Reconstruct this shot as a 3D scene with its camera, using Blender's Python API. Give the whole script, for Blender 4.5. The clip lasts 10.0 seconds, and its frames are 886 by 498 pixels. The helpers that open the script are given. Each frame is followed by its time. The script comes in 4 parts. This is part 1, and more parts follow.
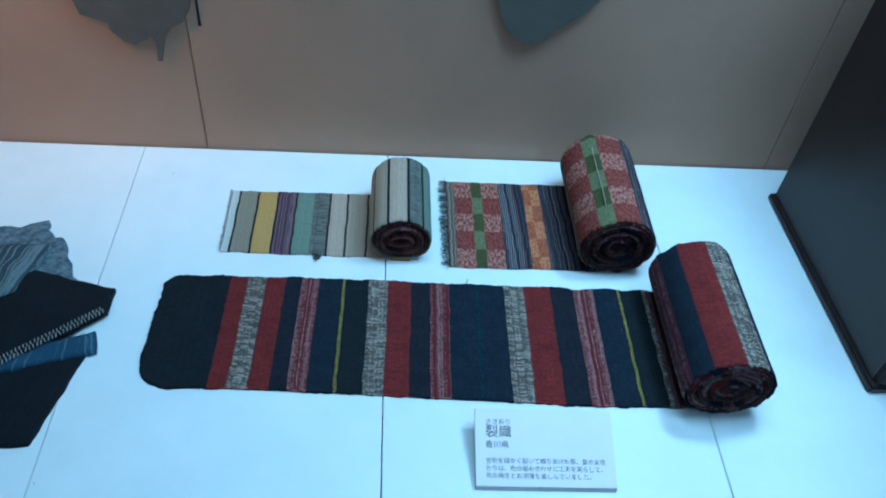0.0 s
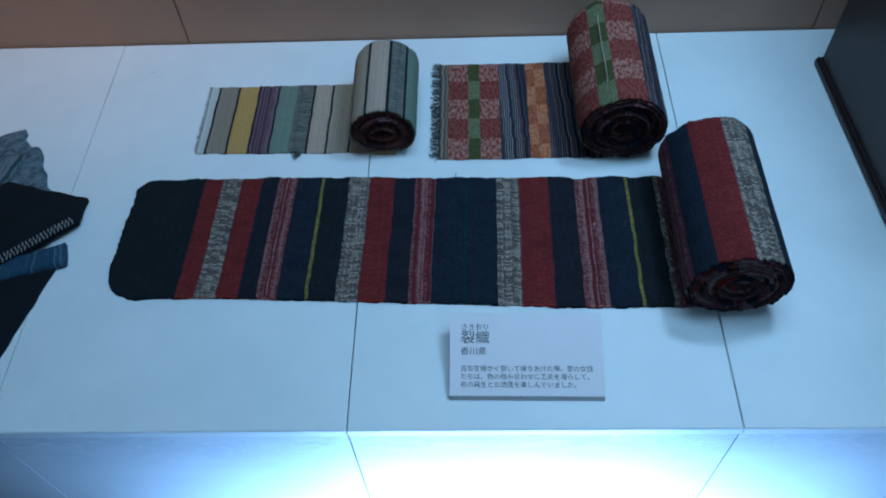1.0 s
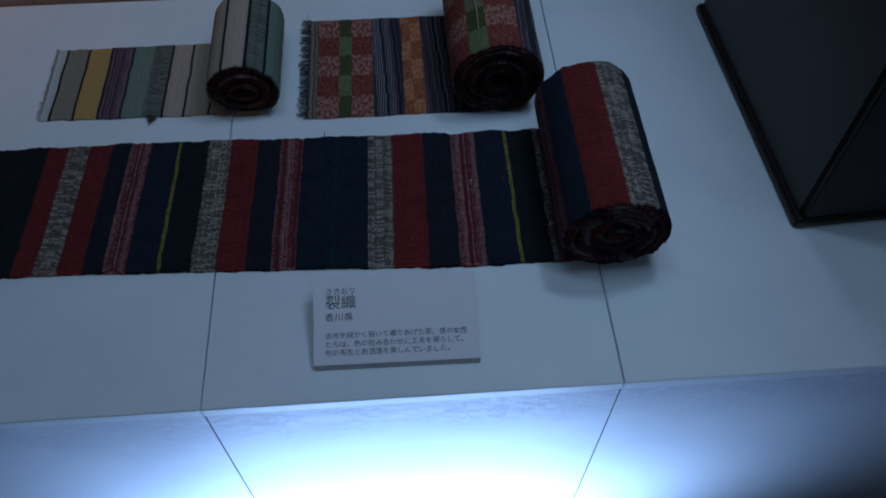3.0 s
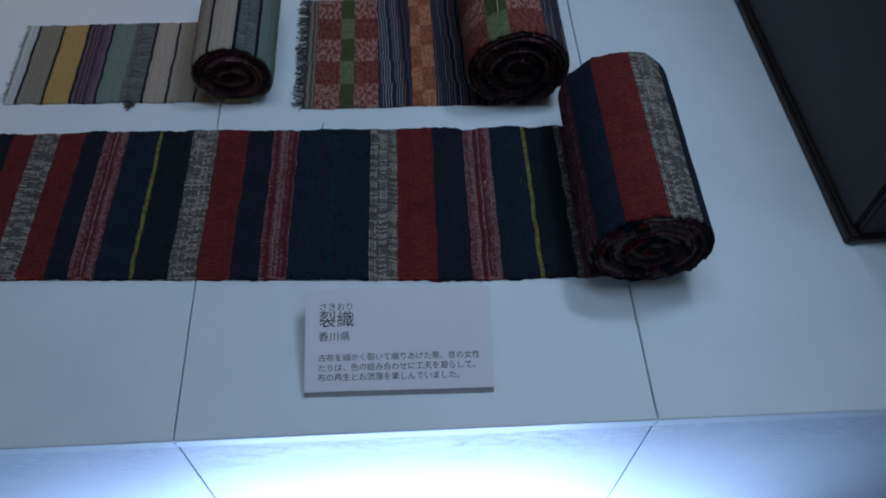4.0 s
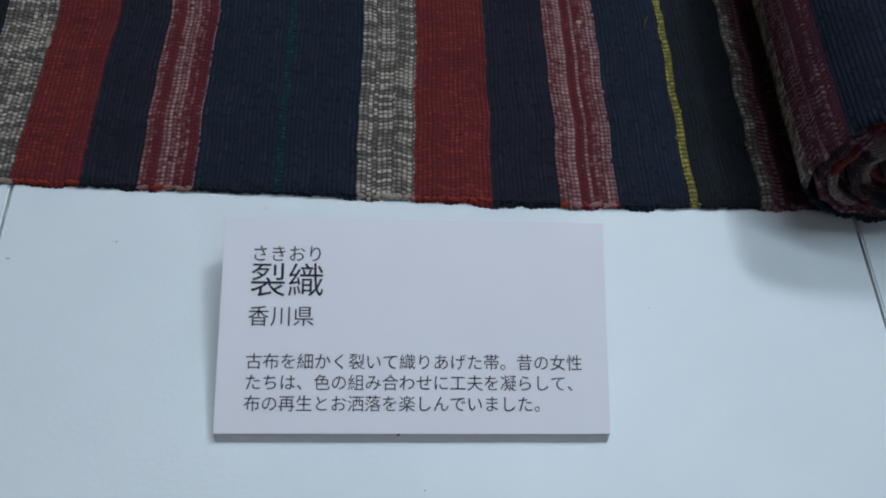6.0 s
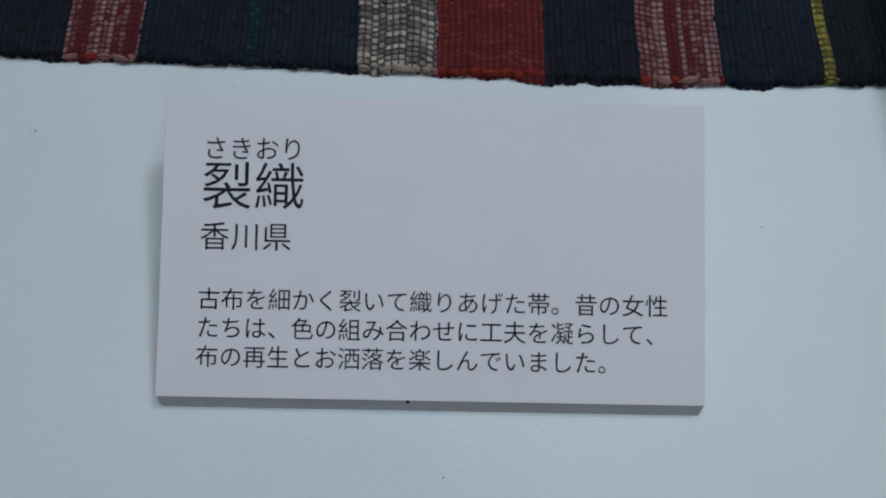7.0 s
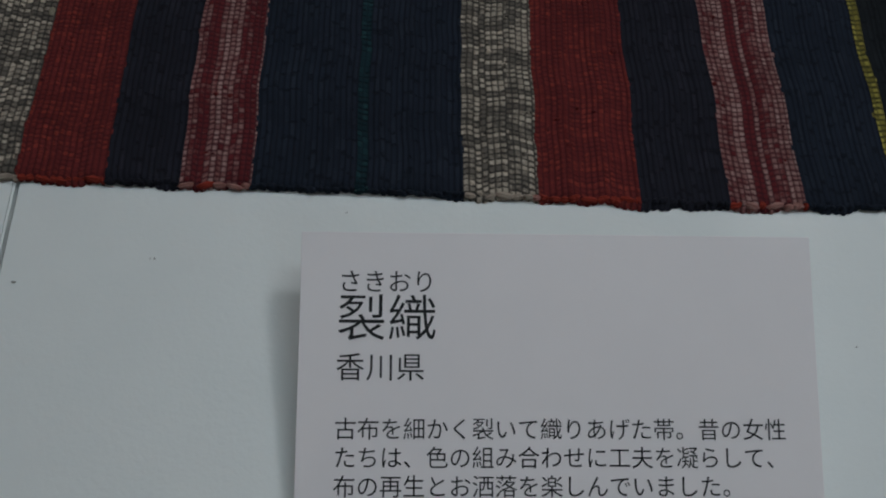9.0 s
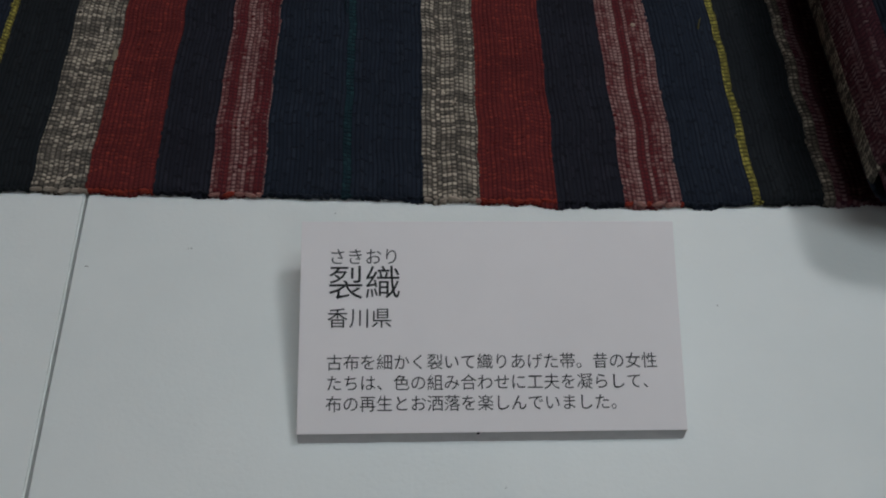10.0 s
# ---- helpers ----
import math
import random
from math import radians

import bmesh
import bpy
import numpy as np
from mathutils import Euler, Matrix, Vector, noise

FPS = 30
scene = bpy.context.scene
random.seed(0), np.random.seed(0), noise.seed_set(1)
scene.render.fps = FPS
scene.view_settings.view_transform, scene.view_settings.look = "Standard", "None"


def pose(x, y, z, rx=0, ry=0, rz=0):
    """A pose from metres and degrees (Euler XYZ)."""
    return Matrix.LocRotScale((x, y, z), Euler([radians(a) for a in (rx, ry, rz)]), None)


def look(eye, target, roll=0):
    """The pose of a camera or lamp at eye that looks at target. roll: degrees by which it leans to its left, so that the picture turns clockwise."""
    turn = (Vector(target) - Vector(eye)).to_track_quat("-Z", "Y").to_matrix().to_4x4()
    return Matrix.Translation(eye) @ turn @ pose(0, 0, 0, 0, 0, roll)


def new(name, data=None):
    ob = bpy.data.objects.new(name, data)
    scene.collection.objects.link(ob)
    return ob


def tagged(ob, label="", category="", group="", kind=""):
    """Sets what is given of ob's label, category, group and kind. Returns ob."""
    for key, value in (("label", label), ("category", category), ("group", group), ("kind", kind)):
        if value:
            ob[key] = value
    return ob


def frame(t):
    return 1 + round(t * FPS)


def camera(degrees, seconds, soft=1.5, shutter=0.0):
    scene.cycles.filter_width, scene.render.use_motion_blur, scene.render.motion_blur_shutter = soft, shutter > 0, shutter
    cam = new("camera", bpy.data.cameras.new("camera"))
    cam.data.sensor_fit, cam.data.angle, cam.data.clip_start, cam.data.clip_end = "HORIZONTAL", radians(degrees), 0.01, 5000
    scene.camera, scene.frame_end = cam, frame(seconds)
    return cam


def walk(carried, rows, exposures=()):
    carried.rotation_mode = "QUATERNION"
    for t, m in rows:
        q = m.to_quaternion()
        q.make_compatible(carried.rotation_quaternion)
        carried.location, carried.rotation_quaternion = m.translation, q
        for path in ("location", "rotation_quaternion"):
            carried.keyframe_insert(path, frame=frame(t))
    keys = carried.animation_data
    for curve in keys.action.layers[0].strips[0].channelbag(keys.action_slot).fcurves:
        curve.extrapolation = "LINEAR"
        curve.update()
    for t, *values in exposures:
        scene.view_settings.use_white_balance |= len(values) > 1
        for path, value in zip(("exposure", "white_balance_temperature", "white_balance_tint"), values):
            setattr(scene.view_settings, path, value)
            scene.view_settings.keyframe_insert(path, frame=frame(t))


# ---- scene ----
cam = camera(58.0, 10.0, 2.0)
PATH = [
    (0, (-0.0085, -0.3435, 0.7429), (0.1499, 1.0300, -0.7022), 6.36),
    (0.2, (0.0149, -0.3272, 0.7227), (0.1368, 0.9556, -0.8069), 4.59),
    (0.5, (0.0656, -0.3004, 0.7227), (0.0961, 0.9159, -0.8646), 0.71),
    (1, (0.1177, -0.2915, 0.6871), (0.0439, 0.8778, -0.9338), -3.74),
    (1.5, (0.1521, -0.3000, 0.6197), (0.1185, 0.8515, -1.0153), -2.68),
    (2, (0.1707, -0.2926, 0.6097), (0.2091, 0.7742, -1.0816), -0.49),
    (2.5, (0.1774, -0.2907, 0.6290), (0.2354, 0.7999, -1.0464), -0.54),
    (3, (0.1810, -0.2863, 0.6260), (0.2683, 0.8576, -1.0123), 0.33),
    (3.2, (0.1882, -0.2800, 0.6255), (0.2553, 0.8675, -1.0112), -0.62),
    (4.3, (0.1711, -0.1886, 0.5197), (0.2676, 0.9242, -1.1393), 2.81),
    (4.5, (0.1719, -0.1634, 0.4856), (0.2628, 0.9424, -1.1785), 2.94),
    (5, (0.1615, -0.1053, 0.4186), (0.2948, 0.9349, -1.2843), 5.93),
    (5.5, (0.1600, -0.0611, 0.3541), (0.2975, 0.9280, -1.3788), 6.93),
    (6, (0.1580, -0.0424, 0.2933), (0.2851, 0.8734, -1.4802), 7.11),
    (6.2, (0.1657, -0.0312, 0.2765), (0.2424, 0.8033, -1.5395), 4.89),
    (7.3, (0.1690, 0.0056, 0.2009), (0.1621, 0.6583, -1.6895), -0.18),
    (7.5, (0.1687, 0.0082, 0.1964), (0.1465, 0.6749, -1.6891), -1.22),
    (8, (0.1684, 0.0087, 0.1972), (0.1112, 0.7077, -1.6758), -3.76),
    (8.5, (0.1635, 0.0134, 0.2032), (0.0794, 0.7444, -1.6566), -5.77),
    (9, (0.1248, 0.0121, 0.2301), (0.2128, 0.8290, -1.5933), 5.50),
    (9.5, (0.1201, -0.0143, 0.2631), (0.1936, 0.8452, -1.5413), 4.38),
    (10, (0.1341, -0.0462, 0.2948), (0.2325, 0.8896, -1.4700), 4.45),
]
EXPOSURES = [(0.0, 1.06, 4000, -14), (0.3, 0.74, 4030, -12), (1.0, 0.22, 4180, -5), (1.5, -0.28, 4320, 2), (2.0, -1.1, 4480, 8), (2.6, -1.36, 4480, 8), (3.2, -1.02, 4660, 8),
             (4.5, -0.22, 5020, 8), (5.5, 0.27, 5480, 8), (6.2, 0.47, 5680, 9), (7.5, -0.17, 5920, 9), (9.0, -0.32, 6330, 9), (9.5, -0.12, 6420, 10), (10.0, -0.06, 6540, 11)]
walk(cam, [(t, look(eye, target, roll)) for t, eye, target, roll in PATH], EXPOSURES)

# ---- world, light ----
world = bpy.data.worlds.new("room_ambient")
world.use_nodes = True
world.node_tree.nodes["Background"].inputs[0].default_value = (0.55, 0.68, 0.85, 1)
world.node_tree.nodes["Background"].inputs[1].default_value = 0.07
scene.world = world


def area_lamp(name, eye, target, sx, sy, watts, color):
    d = bpy.data.lights.new(name, "AREA")
    d.shape, d.size, d.size_y, d.energy, d.color = "RECTANGLE", sx, sy, watts, color
    ob = new(name, d)
    ob.matrix_world = look(eye, target)
    return ob


# strip of case lighting above the wall, a warm gallery lamp, and the light bar on the floor
area_lamp("case_strip_light", (0.30, 0.27, 1.46), (0.25, 0.16, 0.0), 1.2, 0.10, 6.6, (0.82, 0.95, 1.0))
area_lamp("case_spot", (0.58, 0.42, 0.95), (0.12, 0.10, 0.0), 0.10, 0.07, 1.25, (0.90, 0.96, 1.0))
area_lamp("case_spot", (0.50, 0.46, 0.93), (0.12, 0.10, 0.0), 0.10, 0.07, 0.75, (0.90, 0.96, 1.0))
area_lamp("gallery_lamp", (-0.80, 0.30, 0.78), (-0.55, 0.54, 0.40), 0.12, 0.12, 0.36, (1.0, 0.44, 0.22)).data.spread = radians(65)
area_lamp("gallery_lamp_cool", (0.9, -1.0, 1.45), (0.45, 0.3, 0.0), 0.5, 0.4, 2.2, (0.84, 0.95, 1.0))
area_lamp("floor_bar_light", (0.160, -0.200, -0.385), (0.160, 0.0, -0.30), 0.45, 0.03, 7.2, (0.66, 0.78, 1.0)).data.spread = radians(130)


# ---- materials ----
def nodes_of(name, rough=0.9, spec=0.3):
    m = bpy.data.materials.new(name)
    m.use_nodes = True
    nt = m.node_tree
    b = nt.nodes["Principled BSDF"]
    b.inputs["Roughness"].default_value = rough
    b.inputs["Specular IOR Level"].default_value = spec
    return m, nt, b


def math_node(nt, op, a, b=None, c=None):
    n = nt.nodes.new("ShaderNodeMath")
    n.operation = op
    for i, v in enumerate((a, b, c)):
        if v is None:
            continue
        if isinstance(v, (int, float)):
            n.inputs[i].default_value = v
        else:
            nt.links.new(v, n.inputs[i])
    return n.outputs[0]


def noise_node(nt, vec, scale, detail=3.0, rough=0.6):
    n = nt.nodes.new("ShaderNodeTexNoise")
    n.inputs["Scale"].default_value = scale
    n.inputs["Detail"].default_value = detail
    n.inputs["Roughness"].default_value = rough
    if vec is not None:
        nt.links.new(vec, n.inputs["Vector"])
    return n.outputs["Fac"]


def mix_color(nt, fac, a, b):
    n = nt.nodes.new("ShaderNodeMix")
    n.data_type = "RGBA"
    for sock, v in ((n.inputs[0], fac), (n.inputs[6], a), (n.inputs[7], b)):
        if isinstance(v, tuple):
            sock.default_value = (*v, 1)
        elif isinstance(v, (int, float)):
            sock.default_value = v
        else:
            nt.links.new(v, sock)
    return n.outputs[2]


def ramp(nt, fac, lo, hi):
    n = nt.nodes.new("ShaderNodeMapRange")
    nt.links.new(fac, n.inputs[0])
    n.inputs[1].default_value, n.inputs[2].default_value = lo, hi
    return n.outputs[0]


def scaled(nt, vec, sx, sy, sz=1.0):
    n = nt.nodes.new("ShaderNodeVectorMath")
    n.operation = "MULTIPLY"
    nt.links.new(vec, n.inputs[0])
    n.inputs[1].default_value = (sx, sy, sz)
    return n.outputs[0]


def bump(nt, bsdf, height, strength, dist):
    n = nt.nodes.new("ShaderNodeBump")
    n.inputs["Strength"].default_value = strength
    n.inputs["Distance"].default_value = dist
    nt.links.new(height, n.inputs["Height"])
    nt.links.new(n.outputs[0], bsdf.inputs["Normal"])


RIB = 0.0024     # width of one rag weft
PICK = 0.00125   # spacing of the warp threads over it


def weave_coords(nt):
    uv = nt.nodes.new("ShaderNodeUVMap")
    uv.uv_map = "cloth"
    sep = nt.nodes.new("ShaderNodeSeparateXYZ")
    nt.links.new(uv.outputs[0], sep.inputs[0])
    return uv.outputs[0], sep.outputs[0], sep.outputs[1]


def rib_random(nt, u, add=0.0, pitch=RIB):
    idx = math_node(nt, "FLOOR", math_node(nt, "DIVIDE", math_node(nt, "ADD", u, add), pitch))
    w = nt.nodes.new("ShaderNodeTexWhiteNoise")
    w.noise_dimensions = "1D"
    nt.links.new(idx, w.inputs["W"])
    return w.outputs["Value"]


def rag_weave(name, ground, thread, cover):
    """Rag weave: ground colour crossed by short thread dashes."""
    m, nt, b = nodes_of(name, 0.95, 0.12)
    vec, u, v = weave_coords(nt)
    soft = noise_node(nt, scaled(nt, vec, 60, 22), 1.0, 4)
    fine = noise_node(nt, scaled(nt, vec, 700, 1500), 1.0, 3)
    rnd = rib_random(nt, u)
    waver = math_node(nt, "MULTIPLY", noise_node(nt, scaled(nt, vec, 150, 90), 1.0, 2), 1.8)
    ph = math_node(nt, "ADD", math_node(nt, "DIVIDE", v, PICK), math_node(nt, "ADD", math_node(nt, "MULTIPLY", rnd, 0.7), waver))
    tri = math_node(nt, "PINGPONG", ph, 0.5)                      # 0..0.5
    patch = math_node(nt, "MULTIPLY", math_node(nt, "SUBTRACT", noise_node(nt, scaled(nt, vec, 190, 100), 1.0, 4, 0.7), 0.5), 1.5)
    lev = math_node(nt, "ADD", tri, patch)
    dash = ramp(nt, lev, 0.5 - cover * 0.5 - 0.07, 0.5 - cover * 0.5 + 0.07)
    rib = math_node(nt, "PINGPONG", math_node(nt, "DIVIDE", u, RIB), 0.5)
    dash = math_node(nt, "MULTIPLY", dash, ramp(nt, rib, 0.02, 0.18))
    g2 = mix_color(nt, ramp(nt, soft, 0.3, 0.7), ground, tuple(c * 0.72 for c in ground))
    g3 = mix_color(nt, math_node(nt, "MULTIPLY", ramp(nt, fine, 0.35, 0.75), 0.45), g2, tuple(c * 0.45 for c in ground))
    th = mix_color(nt, ramp(nt, fine, 0.3, 0.7), thread, tuple(c * 0.6 for c in thread))
    nt.links.new(mix_color(nt, dash, g3, th), b.inputs["Base Color"])
    h = math_node(nt, "ADD", math_node(nt, "MULTIPLY", dash, 0.6), math_node(nt, "ADD", math_node(nt, "MULTIPLY", rib, 0.7), math_node(nt, "MULTIPLY", fine, 0.5)))
    bump(nt, b, h, 0.9, 0.0005)
    return m


def white_cell(nt, a, b):
    c = nt.nodes.new("ShaderNodeCombineXYZ")
    nt.links.new(a, c.inputs[0])
    nt.links.new(b, c.inputs[1])
    w = nt.nodes.new("ShaderNodeTexWhiteNoise")
    w.noise_dimensions = "2D"
    nt.links.new(c.outputs[0], w.inputs["Vector"])
    return w.outputs["Value"]


def cell_weave(name, dark, mid, light, share, col_w, row_h, columns=0.0, relief=0.7, rows=0.2, flush=0.0, gap=0.05, groove=0.62, wander=0.35, round_to=0.3, crisp=0.2, mottle=0.0, soft=0.12):
    """Warp-faced rag cloth seen close: columns of short weft floats. dark: shade painted into the gaps and column
    edges, mid: plain floats, light: the share of floats in light rag;
    columns: how far the light floats keep to certain columns; rows: how far they run on along a weft; flush: how far
    floats merge into plain runs;
    mottle: uneven dye on the floats; soft: how gradually light rag turns into plain rag."""
    m, nt, b = nodes_of(name, 0.95, 0.12)
    vec, u, v = weave_coords(nt)
    fine = noise_node(nt, scaled(nt, vec, 900, 1500), 1.0, 3)
    slow = noise_node(nt, scaled(nt, vec, 34, 60), 1.0, 3)
    uw = math_node(nt, "ADD", math_node(nt, "DIVIDE", u, col_w), math_node(nt, "MULTIPLY", noise_node(nt, scaled(nt, vec, 120, 40), 1.0, 2), wander))
    col = math_node(nt, "FLOOR", uw)
    fu = math_node(nt, "PINGPONG", uw, 0.5)
    wcol = nt.nodes.new("ShaderNodeTexWhiteNoise")
    wcol.noise_dimensions = "1D"
    nt.links.new(col, wcol.inputs["W"])
    rc = wcol.outputs["Value"]
    warp = math_node(nt, "MULTIPLY", noise_node(nt, scaled(nt, vec, 70, 150), 1.0, 3), 1.6)
    vw = math_node(nt, "ADD", math_node(nt, "ADD", math_node(nt, "DIVIDE", v, row_h), warp), math_node(nt, "MULTIPLY", rc, 0.6))
    row = math_node(nt, "FLOOR", vw)
    fv = math_node(nt, "PINGPONG", vw, 0.5)
    cell = white_cell(nt, col, row)
    band = white_cell(nt, math_node(nt, "FLOOR", math_node(nt, "DIVIDE", uw, 4.3)), math_node(nt, "ADD", row, 91.0))
    pick = math_node(nt, "ADD", math_node(nt, "MULTIPLY", cell, 1 - rows), math_node(nt, "MULTIPLY", band, rows))
    if columns:
        drift = math_node(nt, "MULTIPLY", math_node(nt, "SUBTRACT", noise_node(nt, scaled(nt, vec, 330, 30), 1.0, 2), 0.5), 0.7)
        pick = math_node(nt, "ADD", math_node(nt, "MULTIPLY", pick, 1 - columns), math_node(nt, "MULTIPLY", math_node(nt, "ADD", rc, drift), columns))
    if mottle:
        pick = math_node(nt, "ADD", pick, math_node(nt, "MULTIPLY", math_node(nt, "SUBTRACT", noise_node(nt, scaled(nt, vec, 300, 520), 1.0, 4, 0.7), 0.5), mottle))
    is_light = ramp(nt, pick, 1 - share - soft, 1 - share + soft)
    run = math_node(nt, "MULTIPLY", ramp(nt, noise_node(nt, scaled(nt, vec, 260, 90), 1.0, 3), 0.46, 0.62), flush)
    # shade between floats and along column sides, painted so the floats look rounded
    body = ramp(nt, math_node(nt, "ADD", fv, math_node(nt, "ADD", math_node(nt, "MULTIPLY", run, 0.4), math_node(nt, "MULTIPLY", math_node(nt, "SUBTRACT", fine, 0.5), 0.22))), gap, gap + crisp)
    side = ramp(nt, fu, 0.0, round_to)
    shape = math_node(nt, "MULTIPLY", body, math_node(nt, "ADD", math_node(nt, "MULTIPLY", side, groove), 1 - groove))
    c_mid = mix_color(nt, ramp(nt, slow, 0.3, 0.7), mid, tuple(x * 0.68 for x in mid))
    c_mid = mix_color(nt, math_node(nt, "MULTIPLY", cell, 0.3), c_mid, tuple(x * 0.55 for x in mid))
    c_light = mix_color(nt, ramp(nt, slow, 0.35, 0.7), light, tuple(x * 0.75 for x in light))
    lit = math_node(nt, "MULTIPLY", is_light, math_node(nt, "SUBTRACT", 1.0, math_node(nt, "MULTIPLY", run, 0.75)))
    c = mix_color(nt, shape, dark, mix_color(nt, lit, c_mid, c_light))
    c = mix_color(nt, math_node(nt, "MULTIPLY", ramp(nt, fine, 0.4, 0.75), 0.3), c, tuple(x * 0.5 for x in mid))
    nt.links.new(c, b.inputs["Base Color"])
    h = math_node(nt, "ADD", math_node(nt, "MULTIPLY", shape, math_node(nt, "ADD", 0.7, math_node(nt, "MULTIPLY", is_light, 0.5))), math_node(nt, "MULTIPLY", fine, 0.25))
    bump(nt, b, h, relief, 0.0006)
    return m


def fine_weave(name, ground, other, line_pitch=0.0011, line_share=0.25, mottling=0.5, row=0.0):
    """Finer cloth: thin lines across with a mottled ground."""
    m, nt, b = nodes_of(name, 0.92, 0.15)
    vec, u, v = weave_coords(nt)
    if row:
        u = math_node(nt, "ADD", u, math_node(nt, "MULTIPLY", math_node(nt, "FLOOR", math_node(nt, "DIVIDE", v, row)), 0.00075))
    mott = ramp(nt, noise_node(nt, scaled(nt, vec, 900, 110), 1.0, 3), 0.5 - 0.1, 0.5 + 0.25)
    fine = noise_node(nt, scaled(nt, vec, 1300, 1300), 1.0, 2)
    line = ramp(nt, math_node(nt, "ADD", rib_random(nt, u, 0.0, line_pitch), math_node(nt, "MULTIPLY", math_node(nt, "SUBTRACT", noise_node(nt, scaled(nt, vec, 500, 40), 1.0, 2), 0.5), 0.5)), 1 - line_share - 0.05, 1 - line_share + 0.05)
    c = mix_color(nt, math_node(nt, "MULTIPLY", mott, mottling), ground, tuple(x * 0.6 for x in ground))
    c = mix_color(nt, line, c, other)
    c = mix_color(nt, math_node(nt, "MULTIPLY", ramp(nt, fine, 0.4, 0.7), 0.3), c, tuple(x * 0.5 for x in ground))
    nt.links.new(c, b.inputs["Base Color"])
    h = math_node(nt, "ADD", math_node(nt, "MULTIPLY", math_node(nt, "PINGPONG", math_node(nt, "DIVIDE", u, line_pitch), 0.5), 1.0), fine)
    bump(nt, b, h, 0.6, 0.0004)
    return m


def check_weave(name, a, fleck_a, c, fleck_c, row, shift=0.0, lines=0.0, split=None):
    """Checks that change colour by rows across the width, with ikat flecks."""
    m, nt, b = nodes_of(name, 0.92, 0.15)
    vec, u, v = weave_coords(nt)
    ph = math_node(nt, "DIVIDE", math_node(nt, "ADD", v, shift), row * 2)
    sel = math_node(nt, "GREATER_THAN", math_node(nt, "FRACT", ph), 0.5)
    if split is not None:
        sel = math_node(nt, "ABSOLUTE", math_node(nt, "SUBTRACT", sel, math_node(nt, "GREATER_THAN", u, split)))
    fl = ramp(nt, noise_node(nt, scaled(nt, vec, 330, 170), 1.0, 3, 0.65), 0.44, 0.56)
    fine = noise_node(nt, scaled(nt, vec, 1500, 900), 1.0, 2)
    ca = mix_color(nt, fl, a, fleck_a)
    cc = mix_color(nt, fl, c, fleck_c)
    col = mix_color(nt, sel, ca, cc)
    col = mix_color(nt, math_node(nt, "MULTIPLY", ramp(nt, fine, 0.4, 0.75), 0.4), col, tuple(x * 0.5 for x in a))
    if lines:
        ln = ramp(nt, rib_random(nt, u, 0.0, 0.0012), 1 - lines - 0.05, 1 - lines + 0.05)
        col = mix_color(nt, math_node(nt, "MULTIPLY", ln, 0.7), col, tuple(x * 0.3 for x in a))
    nt.links.new(col, b.inputs["Base Color"])
    bump(nt, b, fine, 0.6, 0.0005)
    return m


def line_weave(name, ground, light, warm, pitch, row):
    """Regular thin light lines on a dark ground, stepping sideways from row to row."""
    m, nt, b = nodes_of(name, 0.92, 0.15)
    vec, u, v = weave_coords(nt)
    step = math_node(nt, "MULTIPLY", math_node(nt, "FLOOR", math_node(nt, "DIVIDE", v, row)), pitch * 0.5)
    uu = math_node(nt, "ADD", math_node(nt, "ADD", u, step), math_node(nt, "MULTIPLY", noise_node(nt, scaled(nt, vec, 60, 60), 1.0, 2), 0.0008))
    line = ramp(nt, math_node(nt, "PINGPONG", math_node(nt, "DIVIDE", uu, pitch), 0.5), 0.22, 0.34)
    rnd = rib_random(nt, uu, 0.0, pitch)
    fine = noise_node(nt, scaled(nt, vec, 1200, 500), 1.0, 2)
    strength = math_node(nt, "MULTIPLY", line, math_node(nt, "MULTIPLY", ramp(nt, rnd, 0.1, 0.8), ramp(nt, fine, 0.25, 0.6)))
    col = mix_color(nt, strength, ground, mix_color(nt, math_node(nt, "GREATER_THAN", rnd, 0.72), light, warm))
    nt.links.new(col, b.inputs["Base Color"])
    bump(nt, b, math_node(nt, "ADD", line, fine), 0.6, 0.0004)
    return m


def object_noise_material(name, c1, c2, scale, rough=0.6, spec=0.3, bump_d=0.0003, fine_scale=400, stain=None):
    m, nt, b = nodes_of(name, rough, spec)
    tc = nt.nodes.new("ShaderNodeNewGeometry").outputs["Position"]
    n1 = noise_node(nt, tc, scale, 5)
    n2 = noise_node(nt, tc, fine_scale, 3)
    col = mix_color(nt, ramp(nt, n1, 0.35, 0.7), c1, c2)
    if stain:
        n3 = noise_node(nt, scaled(nt, tc, 1.0, 1.0, 2.2), 9, 6, 0.7)
        col = mix_color(nt, math_node(nt, "MULTIPLY", ramp(nt, n3, 0.62, 0.72), 0.5), col, stain)
    nt.links.new(col, b.inputs["Base Color"])
    bump(nt, b, n2, 0.5, bump_d)
    return m


